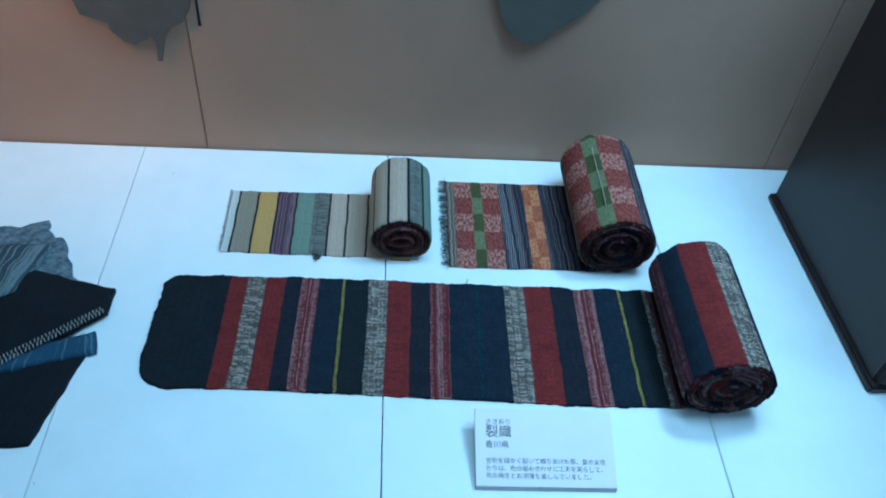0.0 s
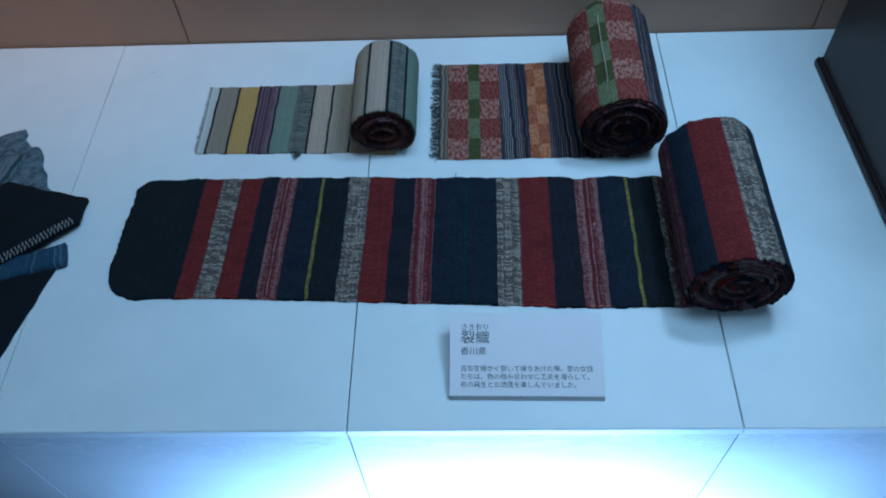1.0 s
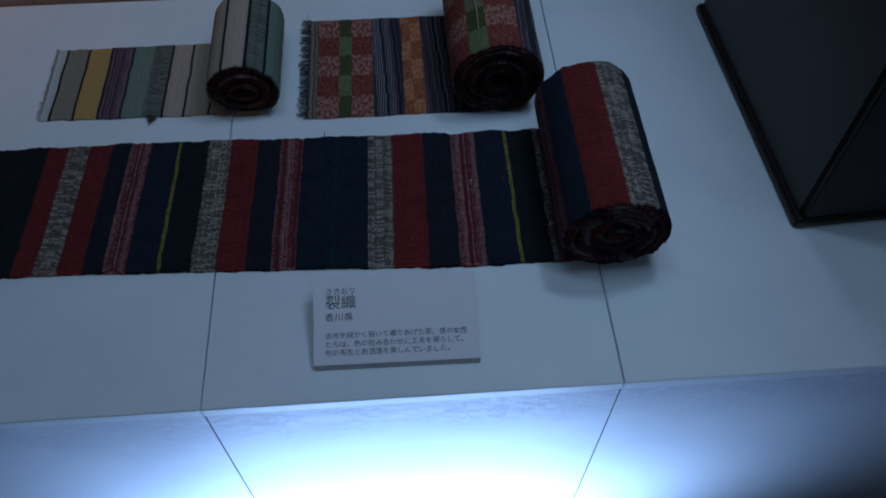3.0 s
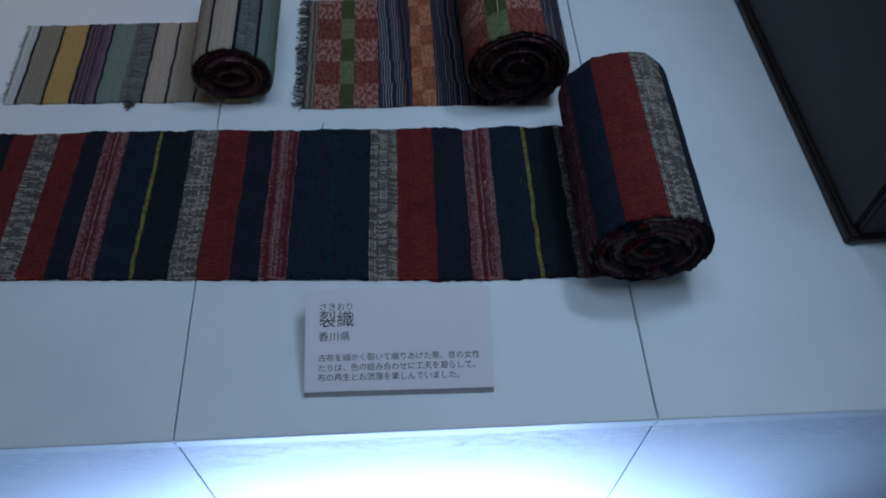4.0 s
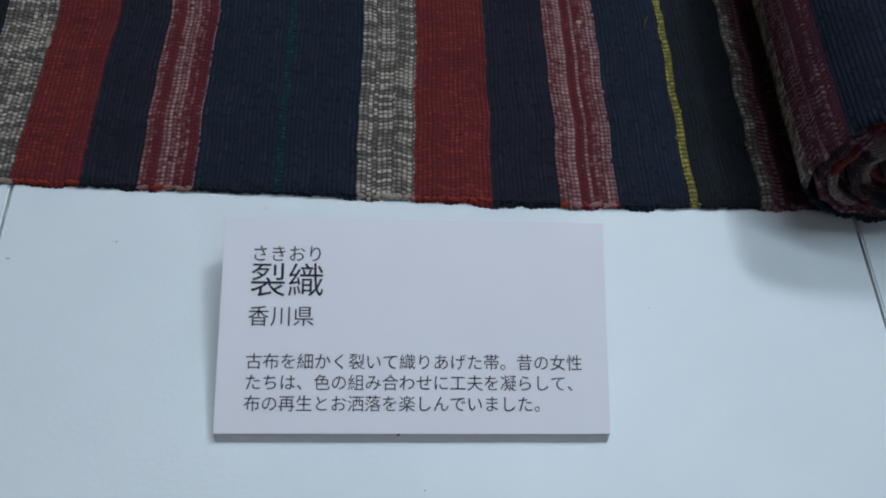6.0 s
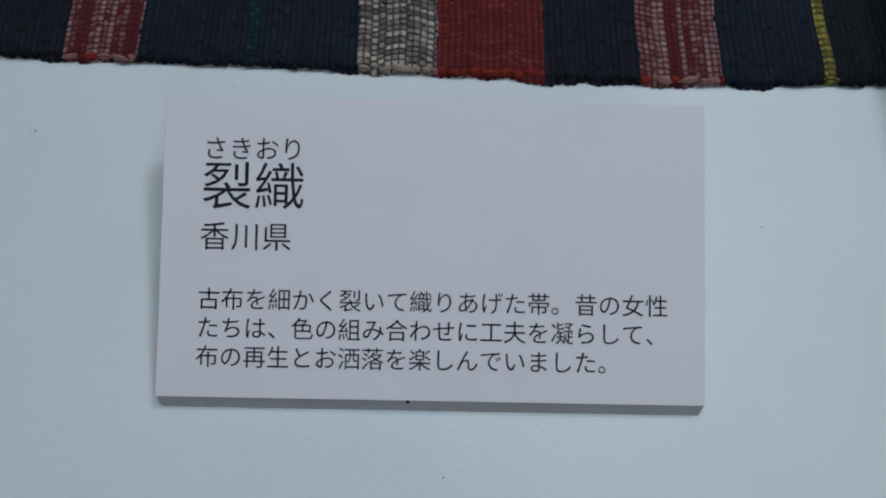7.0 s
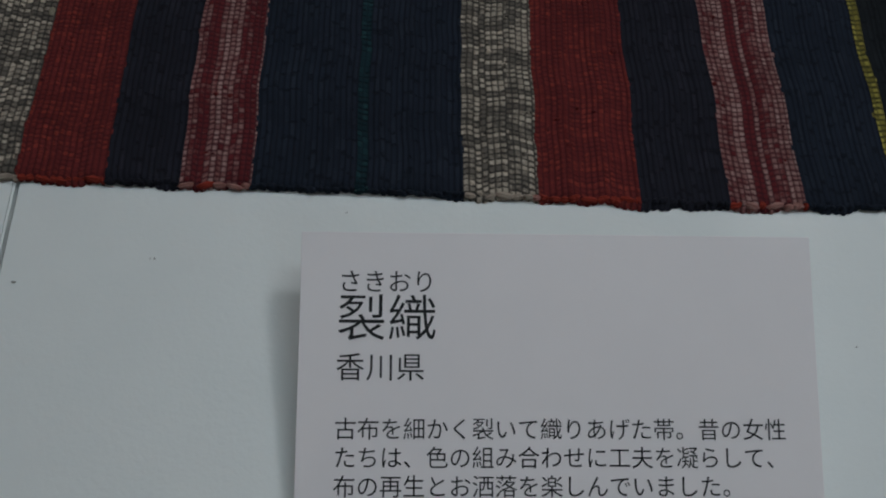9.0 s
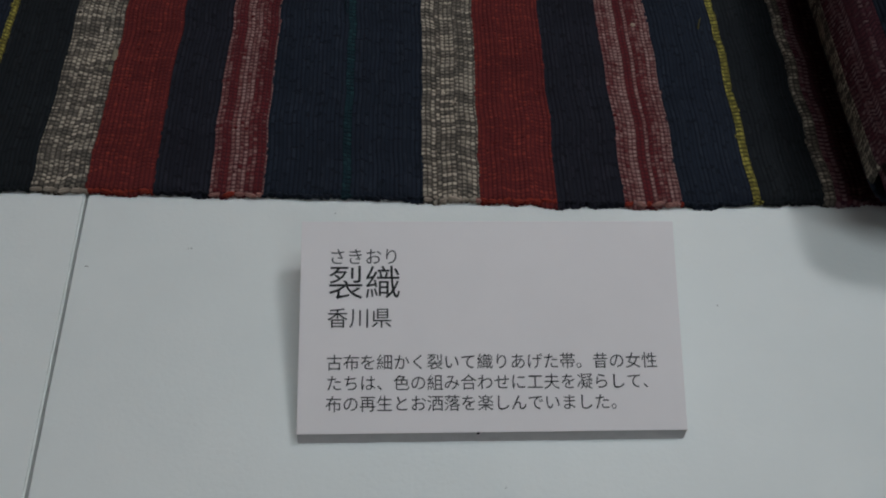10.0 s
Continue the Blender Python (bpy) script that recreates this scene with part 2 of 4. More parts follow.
def scuffed_paint():
    """White paint with horizontal scuffs and rubbed patches, densest at the rubbed upper edge."""
    m, nt, b = nodes_of("scuffed_white_paint", 0.45, 0.4)
    pos = nt.nodes.new("ShaderNodeNewGeometry").outputs["Position"]
    sep = nt.nodes.new("ShaderNodeSeparateXYZ")
    nt.links.new(pos, sep.inputs[0])
    streak = noise_node(nt, scaled(nt, pos, 75, 75, 270), 1.0, 6, 0.72)
    blot = noise_node(nt, scaled(nt, pos, 62, 62, 180), 1.0, 6, 0.72)
    big = noise_node(nt, pos, 5.0, 4)
    rub = noise_node(nt, scaled(nt, pos, 14, 14, 30), 1.0, 4)
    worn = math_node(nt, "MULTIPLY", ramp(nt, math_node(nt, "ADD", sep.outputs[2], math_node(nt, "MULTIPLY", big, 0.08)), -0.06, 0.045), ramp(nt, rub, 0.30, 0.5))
    scuff = math_node(nt, "MULTIPLY", ramp(nt, streak, 0.52, 0.60), worn)
    pit = math_node(nt, "MULTIPLY", ramp(nt, blot, 0.54, 0.60), worn)
    col = mix_color(nt, ramp(nt, big, 0.35, 0.7), (0.75, 0.76, 0.77), (0.70, 0.71, 0.73))
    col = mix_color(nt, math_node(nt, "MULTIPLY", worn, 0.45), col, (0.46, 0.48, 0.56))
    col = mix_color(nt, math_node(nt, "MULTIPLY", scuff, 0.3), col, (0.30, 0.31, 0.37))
    col = mix_color(nt, math_node(nt, "MULTIPLY", pit, 0.85), col, (0.86, 0.87, 0.88))
    nt.links.new(col, b.inputs["Base Color"])
    nt.links.new(math_node(nt, "SUBTRACT", 0.5, math_node(nt, "MULTIPLY", pit, 0.25)), b.inputs["Roughness"])
    bump(nt, b, math_node(nt, "ADD", streak, math_node(nt, "MULTIPLY", pit, 1.5)), 0.5, 0.0010)
    return m


MAT = {
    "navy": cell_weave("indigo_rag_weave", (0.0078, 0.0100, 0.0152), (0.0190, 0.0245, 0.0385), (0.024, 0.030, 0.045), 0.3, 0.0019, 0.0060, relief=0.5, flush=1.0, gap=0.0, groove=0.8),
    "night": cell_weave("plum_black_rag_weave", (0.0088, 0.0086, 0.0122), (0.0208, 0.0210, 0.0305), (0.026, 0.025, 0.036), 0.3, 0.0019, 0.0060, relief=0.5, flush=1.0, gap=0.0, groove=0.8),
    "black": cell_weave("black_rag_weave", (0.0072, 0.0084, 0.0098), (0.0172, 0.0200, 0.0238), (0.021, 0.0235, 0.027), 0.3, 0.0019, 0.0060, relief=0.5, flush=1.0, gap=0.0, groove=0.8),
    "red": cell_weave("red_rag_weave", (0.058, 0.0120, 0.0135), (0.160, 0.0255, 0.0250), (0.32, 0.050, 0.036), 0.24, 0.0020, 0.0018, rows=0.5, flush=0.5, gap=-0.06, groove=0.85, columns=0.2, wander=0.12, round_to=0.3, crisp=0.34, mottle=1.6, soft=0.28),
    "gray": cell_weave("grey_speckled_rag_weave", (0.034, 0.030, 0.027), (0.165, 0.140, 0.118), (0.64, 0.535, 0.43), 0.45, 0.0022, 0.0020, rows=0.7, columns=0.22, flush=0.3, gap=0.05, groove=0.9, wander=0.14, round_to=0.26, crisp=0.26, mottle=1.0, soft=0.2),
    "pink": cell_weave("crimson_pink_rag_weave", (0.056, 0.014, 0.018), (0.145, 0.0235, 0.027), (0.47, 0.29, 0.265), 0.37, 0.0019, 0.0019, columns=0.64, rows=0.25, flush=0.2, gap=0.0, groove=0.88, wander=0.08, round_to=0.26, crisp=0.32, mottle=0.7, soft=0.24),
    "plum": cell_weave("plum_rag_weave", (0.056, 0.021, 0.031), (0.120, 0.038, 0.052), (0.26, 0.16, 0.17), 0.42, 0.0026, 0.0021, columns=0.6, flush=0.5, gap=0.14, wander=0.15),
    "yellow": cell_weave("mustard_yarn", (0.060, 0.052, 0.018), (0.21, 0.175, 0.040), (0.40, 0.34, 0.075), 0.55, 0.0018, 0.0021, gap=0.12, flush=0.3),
    "teal": cell_weave("teal_yarn", (0.007, 0.014, 0.019), (0.013, 0.033, 0.042), (0.022, 0.062, 0.070), 0.4, 0.0018, 0.0021, gap=0.10, flush=0.6),
    "coil": rag_weave("worn_dark_cloth_edge", (0.038, 0.022, 0.023), (0.115, 0.068, 0.068), 0.4),
    "brown_coil": rag_weave("brown_cloth_edge", (0.105, 0.044, 0.034), (0.18, 0.09, 0.072), 0.4),
    "red_knot": rag_weave("bright_red_yarn", (0.27, 0.035, 0.022), (0.32, 0.045, 0.03), 0.4),
    "gray_knot": rag_weave("cream_yarn", (0.40, 0.32, 0.26), (0.46, 0.38, 0.31), 0.4),
    "pink_knot": rag_weave("salmon_yarn", (0.36, 0.16, 0.14), (0.42, 0.22, 0.19), 0.4),
    "coil_light": rag_weave("pale_cloth_edge", (0.15, 0.105, 0.10), (0.30, 0.22, 0.21), 0.4),
    "beige": fine_weave("beige_weave", (0.35, 0.295, 0.215), (0.38, 0.325, 0.24), 0.0008, 0.3, 0.6),
    "greybeige": fine_weave("grey_beige_weave", (0.26, 0.225, 0.165), (0.28, 0.245, 0.18), 0.0008, 0.3, 0.6),
    "cream": fine_weave("cream_pink_weave", (0.44, 0.36, 0.275), (0.37, 0.27, 0.205), 0.0007, 0.3, 0.7),
    "pale": fine_weave("pale_frayed_weave", (0.50, 0.50, 0.46), (0.58, 0.57, 0.52), 0.001, 0.3),
    "ochre": fine_weave("ochre_weave", (0.43, 0.28, 0.085), (0.45, 0.30, 0.10), 0.0008, 0.3, 0.6),
    "purple": fine_weave("purple_weave", (0.075, 0.045, 0.062), (0.16, 0.11, 0.13), 0.0011, 0.4),
    "mint": fine_weave("mint_weave", (0.185, 0.225, 0.172), (0.20, 0.24, 0.185), 0.0009, 0.3, 0.7),
    # the near-black rows here are wrinkle shade painted into the weave
    "sage": cell_weave("puckered_grey_sage_weave", (0.030, 0.031, 0.028), (0.165, 0.165, 0.140), (0.20, 0.20, 0.17), 0.4, 0.017, 0.0044, rows=0.3, gap=0.0, groove=0.35, wander=0.5, crisp=0.16, mottle=0.8, soft=0.3, round_to=0.1),
    "thin": fine_weave("black_thread_line", (0.012, 0.012, 0.016), (0.02, 0.02, 0.025), 0.0012, 0.3),
    "redcheck": check_weave("red_ikat_check", (0.125, 0.026, 0.020), (0.20, 0.065, 0.05), (0.16, 0.042, 0.032), (0.35, 0.19, 0.145), 0.0318),
    "greencheck": check_weave("green_check", (0.058, 0.060, 0.020), (0.07, 0.075, 0.027), (0.12, 0.13, 0.062), (0.165, 0.17, 0.09), 0.0318, 0.0318),
    "bluelines": line_weave("navy_striped_weave", (0.016, 0.017, 0.028), (0.42, 0.37, 0.35), (0.20, 0.09, 0.07), 0.0027, 0.0318),
    "orangecheck": check_weave("orange_ikat_check", (0.32, 0.11, 0.035), (0.42, 0.20, 0.11), (0.20, 0.06, 0.028), (0.30, 0.11, 0.05), 0.0318, 0.012, split=0.117),
    "frayline": fine_weave("brown_striped_weave", (0.11, 0.075, 0.05), (0.22, 0.19, 0.16), 0.0013, 0.35),
    "fringe": fine_weave("grey_fringe_yarn", (0.060, 0.055, 0.054), (0.11, 0.10, 0.095), 0.001, 0.4),
    "jacket_black": fine_weave("black_indigo_cotton", (0.010, 0.011, 0.014), (0.012, 0.013, 0.017), 0.0008, 0.3),
    "jacket_stripe": fine_weave("grey_striped_cotton", (0.05, 0.065, 0.075), (0.16, 0.19, 0.20), 0.0022, 0.4),
    "jacket_blue": object_noise_material("faded_blue_cotton", (0.055, 0.075, 0.095), (0.19, 0.22, 0.24), 130, 0.95, 0.1, 0.0008, 500),
    "jacket_roll": fine_weave("mid_blue_cotton", (0.04, 0.07, 0.115), (0.10, 0.14, 0.18), 0.002, 0.15, 0.8),
    "stitch": fine_weave("white_sashiko_thread", (0.30, 0.29, 0.27), (0.36, 0.35, 0.33), 0.001, 0.3),
    "white_paint": object_noise_material("white_painted_board", (0.785, 0.795, 0.785), (0.725, 0.742, 0.738), 11.0, 0.45, 0.35, 0.0002, 500, stain=(0.66, 0.67, 0.66)),
    "scuffed_paint": scuffed_paint(),
    "card": object_noise_material("matt_white_foam_board", (0.84, 0.783, 0.793), (0.815, 0.76, 0.77), 30, 0.75, 0.2, 0.00005, 1500),
    "card_edge": object_noise_material("foam_board_edge", (0.66, 0.63, 0.63), (0.60, 0.57, 0.57), 200, 0.9, 0.1),
    "ink": object_noise_material("black_print", (0.015, 0.015, 0.017), (0.02, 0.02, 0.022), 200, 0.6, 0.2),
    "wall": object_noise_material("grey_beige_wall_cloth", (0.44, 0.292, 0.202), (0.39, 0.262, 0.182), 5, 0.9, 0.15, 0.0004, 700),
    "dark_wood": object_noise_material("black_lacquered_wood", (0.0195, 0.0122, 0.0112), (0.029, 0.0172, 0.0148), 14, 0.42, 0.4, 0.0002, 300),
    "dark_panel": object_noise_material("dark_brown_lacquered_wood", (0.0105, 0.0050, 0.0044), (0.016, 0.0070, 0.0056), 14, 0.5, 0.4, 0.0002, 300),
    "floor": object_noise_material("dark_grey_floor", (0.10, 0.11, 0.12), (0.075, 0.08, 0.09), 12, 0.7, 0.3, 0.0004, 300),
    "ceiling": object_noise_material("beige_ceiling_paint", (0.33, 0.285, 0.262), (0.30, 0.26, 0.24), 4, 0.9, 0.2),
    # tone of the shadows on the wall, put into the sheets' colour
    "hanging": object_noise_material("grey_green_wall_shadow", (0.145, 0.134, 0.116), (0.118, 0.112, 0.098), 30, 0.95, 0.1, 0.0004, 800),
    "speck": object_noise_material("grey_dust_speck", (0.34, 0.33, 0.32), (0.24, 0.235, 0.23), 500, 0.95, 0.1),
    "light_metal": object_noise_material("grey_light_housing", (0.3, 0.3, 0.31), (0.26, 0.26, 0.27), 40, 0.5, 0.4),
    "gap": object_noise_material("shadowed_joint", (0.03, 0.03, 0.033), (0.025, 0.025, 0.028), 40, 0.9, 0.1),
    "tag": object_noise_material("kraft_paper_tag", (0.24, 0.17, 0.08), (0.20, 0.14, 0.07), 90, 0.9, 0.1),
}


# ---- mesh helpers ----
def empty(name, label, category, at=(0, 0, 0), group="", kind=""):
    ob = new(name)
    ob.matrix_world = pose(*at)
    ob.empty_display_size = 0.02
    return tagged(ob, label, category, group, kind)


def part(name, bm, mats, parent=None, label="", smooth=False):
    me = bpy.data.meshes.new(name)
    bm.to_mesh(me)
    bm.free()
    for k in (mats if isinstance(mats, (list, tuple)) else [mats]):
        me.materials.append(MAT[k])
    if smooth:
        me.polygons.foreach_set("use_smooth", [True] * len(me.polygons))
    ob = new(name, me)
    if parent is not None:
        ob.parent = parent
        ob.matrix_parent_inverse = parent.matrix_world.inverted()
    if label:
        ob["label"] = label
    return ob


def raw_part(name, verts, faces, mats, index, uvs, parent, label="", smooth=True):
    me = bpy.data.meshes.new(name)
    me.from_pydata(verts, [], faces)
    for k in mats:
        me.materials.append(MAT[k])
    me.polygons.foreach_set("material_index", index)
    if smooth:
        me.polygons.foreach_set("use_smooth", [True] * len(me.polygons))
    lay = me.uv_layers.new(name="cloth")
    loops = np.empty(len(me.loops), dtype=np.int64)
    me.loops.foreach_get("vertex_index", loops)
    lay.data.foreach_set("uv", np.asarray(uvs, dtype=np.float32)[loops].ravel())
    me.update()
    ob = new(name, me)
    if parent is not None:
        ob.parent = parent
        ob.matrix_parent_inverse = parent.matrix_world.inverted()
    if label:
        ob["label"] = label
    return ob


def box(x0, y0, z0, x1, y1, z1, bevel=0.0, seg=2):
    bm = bmesh.new()
    bmesh.ops.create_cube(bm, size=1.0)
    bmesh.ops.transform(bm, verts=bm.verts, matrix=Matrix.Translation(((x0 + x1) / 2, (y0 + y1) / 2, (z0 + z1) / 2)) @ Matrix.Diagonal((x1 - x0, y1 - y0, z1 - z0, 1)))
    if bevel:
        bmesh.ops.bevel(bm, geom=bm.edges[:], offset=bevel, segments=seg, affect="EDGES")
    return bm


def wob(x, y, seed, scale):
    return noise.noise(Vector((x * scale, y * scale, seed * 7.3)))


FLOOR_Z = -0.415
BACK_Y = 0.545

# ---- setting ----
tagged(part("floor", box(-1.8, -1.9, FLOOR_Z - 0.05, 2.0, 0.62, FLOOR_Z), "floor"), "dark grey case floor in front of the plinths", "floor", kind="structure")
tagged(part("ceiling", box(-1.8, -1.9, 1.55, 2.0, 0.62, 1.60), "ceiling"), "plain grey ceiling", "ceiling", kind="structure")
tagged(part("wall_south", box(-1.8, -1.95, FLOOR_Z, 2.0, -1.90, 1.55), "ceiling"), "plain grey gallery wall", "wall", kind="structure")
tagged(part("wall_west", box(-1.85, -1.9, FLOOR_Z, -1.80, 0.545, 1.55), "ceiling"), "plain grey side wall", "wall", kind="structure")
tagged(part("wall_east", box(2.00, -1.9, FLOOR_Z, 2.05, 0.545, 1.55), "ceiling"), "plain grey side wall", "wall", kind="structure")
wall_n = tagged(part("wall_north", box(-1.8, BACK_Y + 0.014, FLOOR_Z, 2.0, 0.62, 1.55), "gap"), "grey-beige panelled wall behind the display", "wall", kind="structure")
for x0, x1 in ((-1.8, -0.2548), (-0.2533, 0.5595), (0.5610, 2.0)):
    part("panel", box(x0, BACK_Y + 0.002, FLOOR_Z, x1, BACK_Y + 0.016, 1.55, 0.0008, 1), "wall", wall_n)

# plinth modules that form the white display surface
for x0, x1 in ((-1.06, -0.70), (-0.699, -0.3400), (-0.3390, -0.0009), (0.0004, 0.3591), (0.3604, 0.72), (0.721, 1.08), (1.081, 1.44)):
    p = empty("display_plinth", "white painted wooden display plinth with a scuffed front", "plinth", ((x0 + x1) / 2, 0.26, FLOOR_Z), "white display plinths")
    part("top_board", box(x0, 0.0, -0.012, x1, BACK_Y, 0.0, 0.0007, 2), "white_paint", p)
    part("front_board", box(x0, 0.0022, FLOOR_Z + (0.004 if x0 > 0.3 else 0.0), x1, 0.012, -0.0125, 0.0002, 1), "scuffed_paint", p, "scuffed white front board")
    # dark filler added just behind the gap, its colour standing for the joint's shade
    part("joint_shade_strip", box(x1 - 0.0004, 0.0027, FLOOR_Z + 0.001, x1 + 0.0018, 0.0110, -0.0126), "gap", p, "dark strip added as shade in the joint between the front boards")
    part("carcass", box(x0 + 0.003, 0.03, FLOOR_Z, x1 - 0.003, BACK_Y - 0.002, -0.0125), "gap", p)

# light bar standing on the floor
lb = empty("light_bar", "grey floor light bar aimed at the plinth front", "lamp", (0.165, -0.255, FLOOR_Z))
part("housing", box(-0.06, -0.240, FLOOR_Z, 0.41, -0.203, FLOOR_Z + 0.05, 0.002), "light_metal", lb)


# ---- woven strips ----
def stripe_index(stripes, u):
    for i, (end, _) in enumerate(stripes):
        if u < end:
            return i
    return len(stripes) - 1


def flat_strip(name, x0, stripes, y_front, y_back, parent, lean, corner=(0.0, 0.0), ds=0.0006, dv=0.002, thick=0.0022, rib=0.0005, seed=1, ripple=0.0012, edge=0.0014, border=0.0005, puckers=(), v0=0.0):
    """A flat woven strip from x0 on; stripes: (distance at which each ends, material); lean(u, f): how far the weft line leans at f across the width."""
    length = stripes[-1][0]
    nu, nv = int(length / ds) + 1, int((y_back(0.0) - y_front(0.0)) / dv) + 1
    keys = []
    for _, k in stripes:
        if k not in keys:
            keys.append(k)
    verts, uvs, faces, index = [], [], [], []
    bounds = np.array([e for e, _ in stripes[:-1]])
    us = np.linspace(0, length, nu)
    for b in bounds:
        us[np.argmin(abs(us - b))] = b
    for u in us:
        f0 = f1 = 0.0
        if corner[0] and u < corner[0]:
            f0 = corner[0] * (1 - math.sqrt(max(0, 1 - ((corner[0] - u) / corner[0]) ** 2)))
        if corner[1] and u < corner[1]:
            f1 = corner[1] * (1 - math.sqrt(max(0, 1 - ((corner[1] - u) / corner[1]) ** 2)))
        bead = edge * 0.45 * abs(math.sin(math.pi * u / RIB))
        ya = y_front(u) + f0 + edge * 1.6 * wob(u, 0.1, seed, 55) - bead + edge * wob(u, 0.4, seed, 190)
        yb = y_back(u) - f1 + edge * 1.8 * wob(u, 3.1, seed, 45) + bead + edge * wob(u, 3.4, seed, 190)
        r = abs(math.sin(math.pi * u / RIB))
        for j in range(nv):
            f = j / (nv - 1)
            y = ya + (yb - ya) * f
            x = x0 + u + lean(u, f) + 0.0012 * wob(u * 0.5, y * 2.0, seed + 5, 30)
            if u < 0.02:
                x += edge * (1 - u / 0.02) * (1.3 * wob(y, 0.7, seed + 4, 150) + 0.8 * wob(y, 1.9, seed + 4, 420))
            near = min(f, 1 - f) * (yb - ya)
            z = thick + rib * r + ripple * max(0, wob(u, y * 0.35, seed + 2, 34)) + ripple * 0.8 * max(0, wob(u, y, seed + 3, 16)) * (1 if near < 0.03 else 0.5)
            for p0, p1, pp, ph in puckers:
                if p0 < u < p1:
                    fold = max(0.0, math.sin(2 * math.pi * (y / pp + 0.9 * wob(u * 0.4, y * 0.6, seed + 8, 60)))) ** 3
                    z += ph * fold * math.sin(math.pi * (u - p0) / (p1 - p0)) ** 0.5 * (0.5 + 0.7 * abs(wob(u, y, seed + 9, 50)))
            if near < 0.0012:
                z = 0.0004 + (z - 0.0004) * math.sqrt(max(0, near / 0.0012)) if j not in (0, nv - 1) else 0.0004
            verts.append((x, y, z))
            uvs.append((u, v0 + f * 0.16))
    for i in range(nu - 1):
        mid = (us[i] + us[i + 1]) / 2
        for j in range(nv - 1):
            k = keys.index(stripes[stripe_index(stripes, mid + border * (wob(j * dv, mid * 0.2, seed + 6, 420) + 0.7 * wob(j * dv, mid, seed + 7, 120)))][1])
            a = i * nv + j
            faces.append((a, a + nv, a + nv + 1, a + 1))
            index.append(k)
    return raw_part(name, verts, faces, keys, index, uvs, parent)


def coil(name, cx, cz, rx, rz, turns, pitch, y0, y1, arcs, inner, parent, seed=1, rib=0.0003, start=-90.0, thick=0.0021, dv=0.004, squash=0.0, ragged=0.002):
    """A rolled strip: a spiral from the outside in. arcs: (end angle in degrees, material) of the outer turn; inner: materials of the turns inside."""
    rnd = random.Random(seed)
    keys = []
    for k in [k for _, k in arcs] + list(inner):
        if k not in keys:
            keys.append(k)
    verts, uvs, faces, index = [], [], [], []
    nv = max(3, int((y1 - y0) / dv) + 1)
    u, ang, rows = 0.0, start, []
    inner_key, inner_left = inner[0], 0.02
    r_mean = (rx + rz) / 2
    end = start + 360 * turns
    off0 = off1 = 0.0
    while ang < end:
        t = max(0.0, (ang - start - 300) / 360.0)
        shrink = pitch * t
        a = math.radians(ang)
        fine = ang < start + 390
        lump = 1 + 0.018 * math.sin(2.0 * a + seed) + 0.012 * math.sin(3 * a + 2 * seed)
        ex, ez = (rx - shrink) * lump, (rz - shrink) * lump
        if ex < 0.004 or ez < 0.004:
            break
        if fine:
            key = next((k for e, k in arcs if ang < e), inner_key)
        else:
            if inner_left <= 0:
                inner_key, inner_left = rnd.choice(inner), rnd.uniform(0.006, 0.026)
            key = inner_key
        rr = rib * abs(math.sin(math.pi * u / RIB)) if fine else 0.0
        c, s = math.cos(a), math.sin(a)
        off0 = 0.85 * off0 + ragged * 0.4 * rnd.uniform(-1, 1)
        off1 = 0.85 * off1 + ragged * 0.4 * rnd.uniform(-1, 1)
        tel = min(0.004, 0.0012 * t) * math.sin(t * 2.1 + seed)
        rows.append((u, key, fine, (cx + (ex + rr) * c, cz + (ez + rr) * s), (cx + (ex - (thick if fine else pitch * 0.97)) * c, cz + (ez - (thick if fine else pitch * 0.97)) * s), off0 + tel, off1 - tel))
        step = 0.0008 if fine else 0.0022
        ang += math.degrees(step / max(0.004, (ex + ez) / 2))
        u += step
        inner_left -= step
    for i, (u, key, fine, po, pi_, o0, o1) in enumerate(rows):
        m = nv
        for j in range(m):
            f = j / (m - 1)
            y = y0 + o0 + (y1 + o1 - y0 - o0) * f
            rip = 0.0006 * wob(u * 0.6, y, seed + 9, 40) if fine else 0
            d = Vector((po[0] - cx, po[1] - cz)).normalized() * rip
            end_round = 0.0007 if j in (0, m - 1) else 0.0
            dd = Vector((po[0] - cx, po[1] - cz)).normalized() * end_round
            verts.append((po[0] + d.x - dd.x, y, max(0.0006, po[1] + d.y - dd.y)))
            uvs.append((u, f * (y1 - y0)))
        for j in (0, m - 1):
            y = (y0 + o0) if j == 0 else (y1 + o1)
            verts.append((pi_[0], y + (0.0006 if j == 0 else -0.0006), max(0.0004, pi_[1])))
            uvs.append((u, (0.002 if j == 0 else (y1 - y0) - 0.002)))
    row = nv + 2
    for i in range(len(rows) - 1):
        k = keys.index(rows[i][1])
        a, b = i * row, (i + 1) * row
        if rows[i][2]:
            for j in range(nv - 1):
                faces.append((a + j, a + j + 1, b + j + 1, b + j))
                index.append(k)
        else:
            faces.append((a, a + nv - 1, b + nv - 1, b))
            index.append(k)
        faces.append((a, b, b + nv, a + nv))
        index.append(k)
        faces.append((a + nv - 1, a + nv + 1, b + nv + 1, b + nv - 1))
        index.append(k)
        faces.append((a + nv, b + nv, b + nv + 1, a + nv + 1))
        index.append(k)
    return raw_part(name, verts, faces, keys, index, uvs, parent)


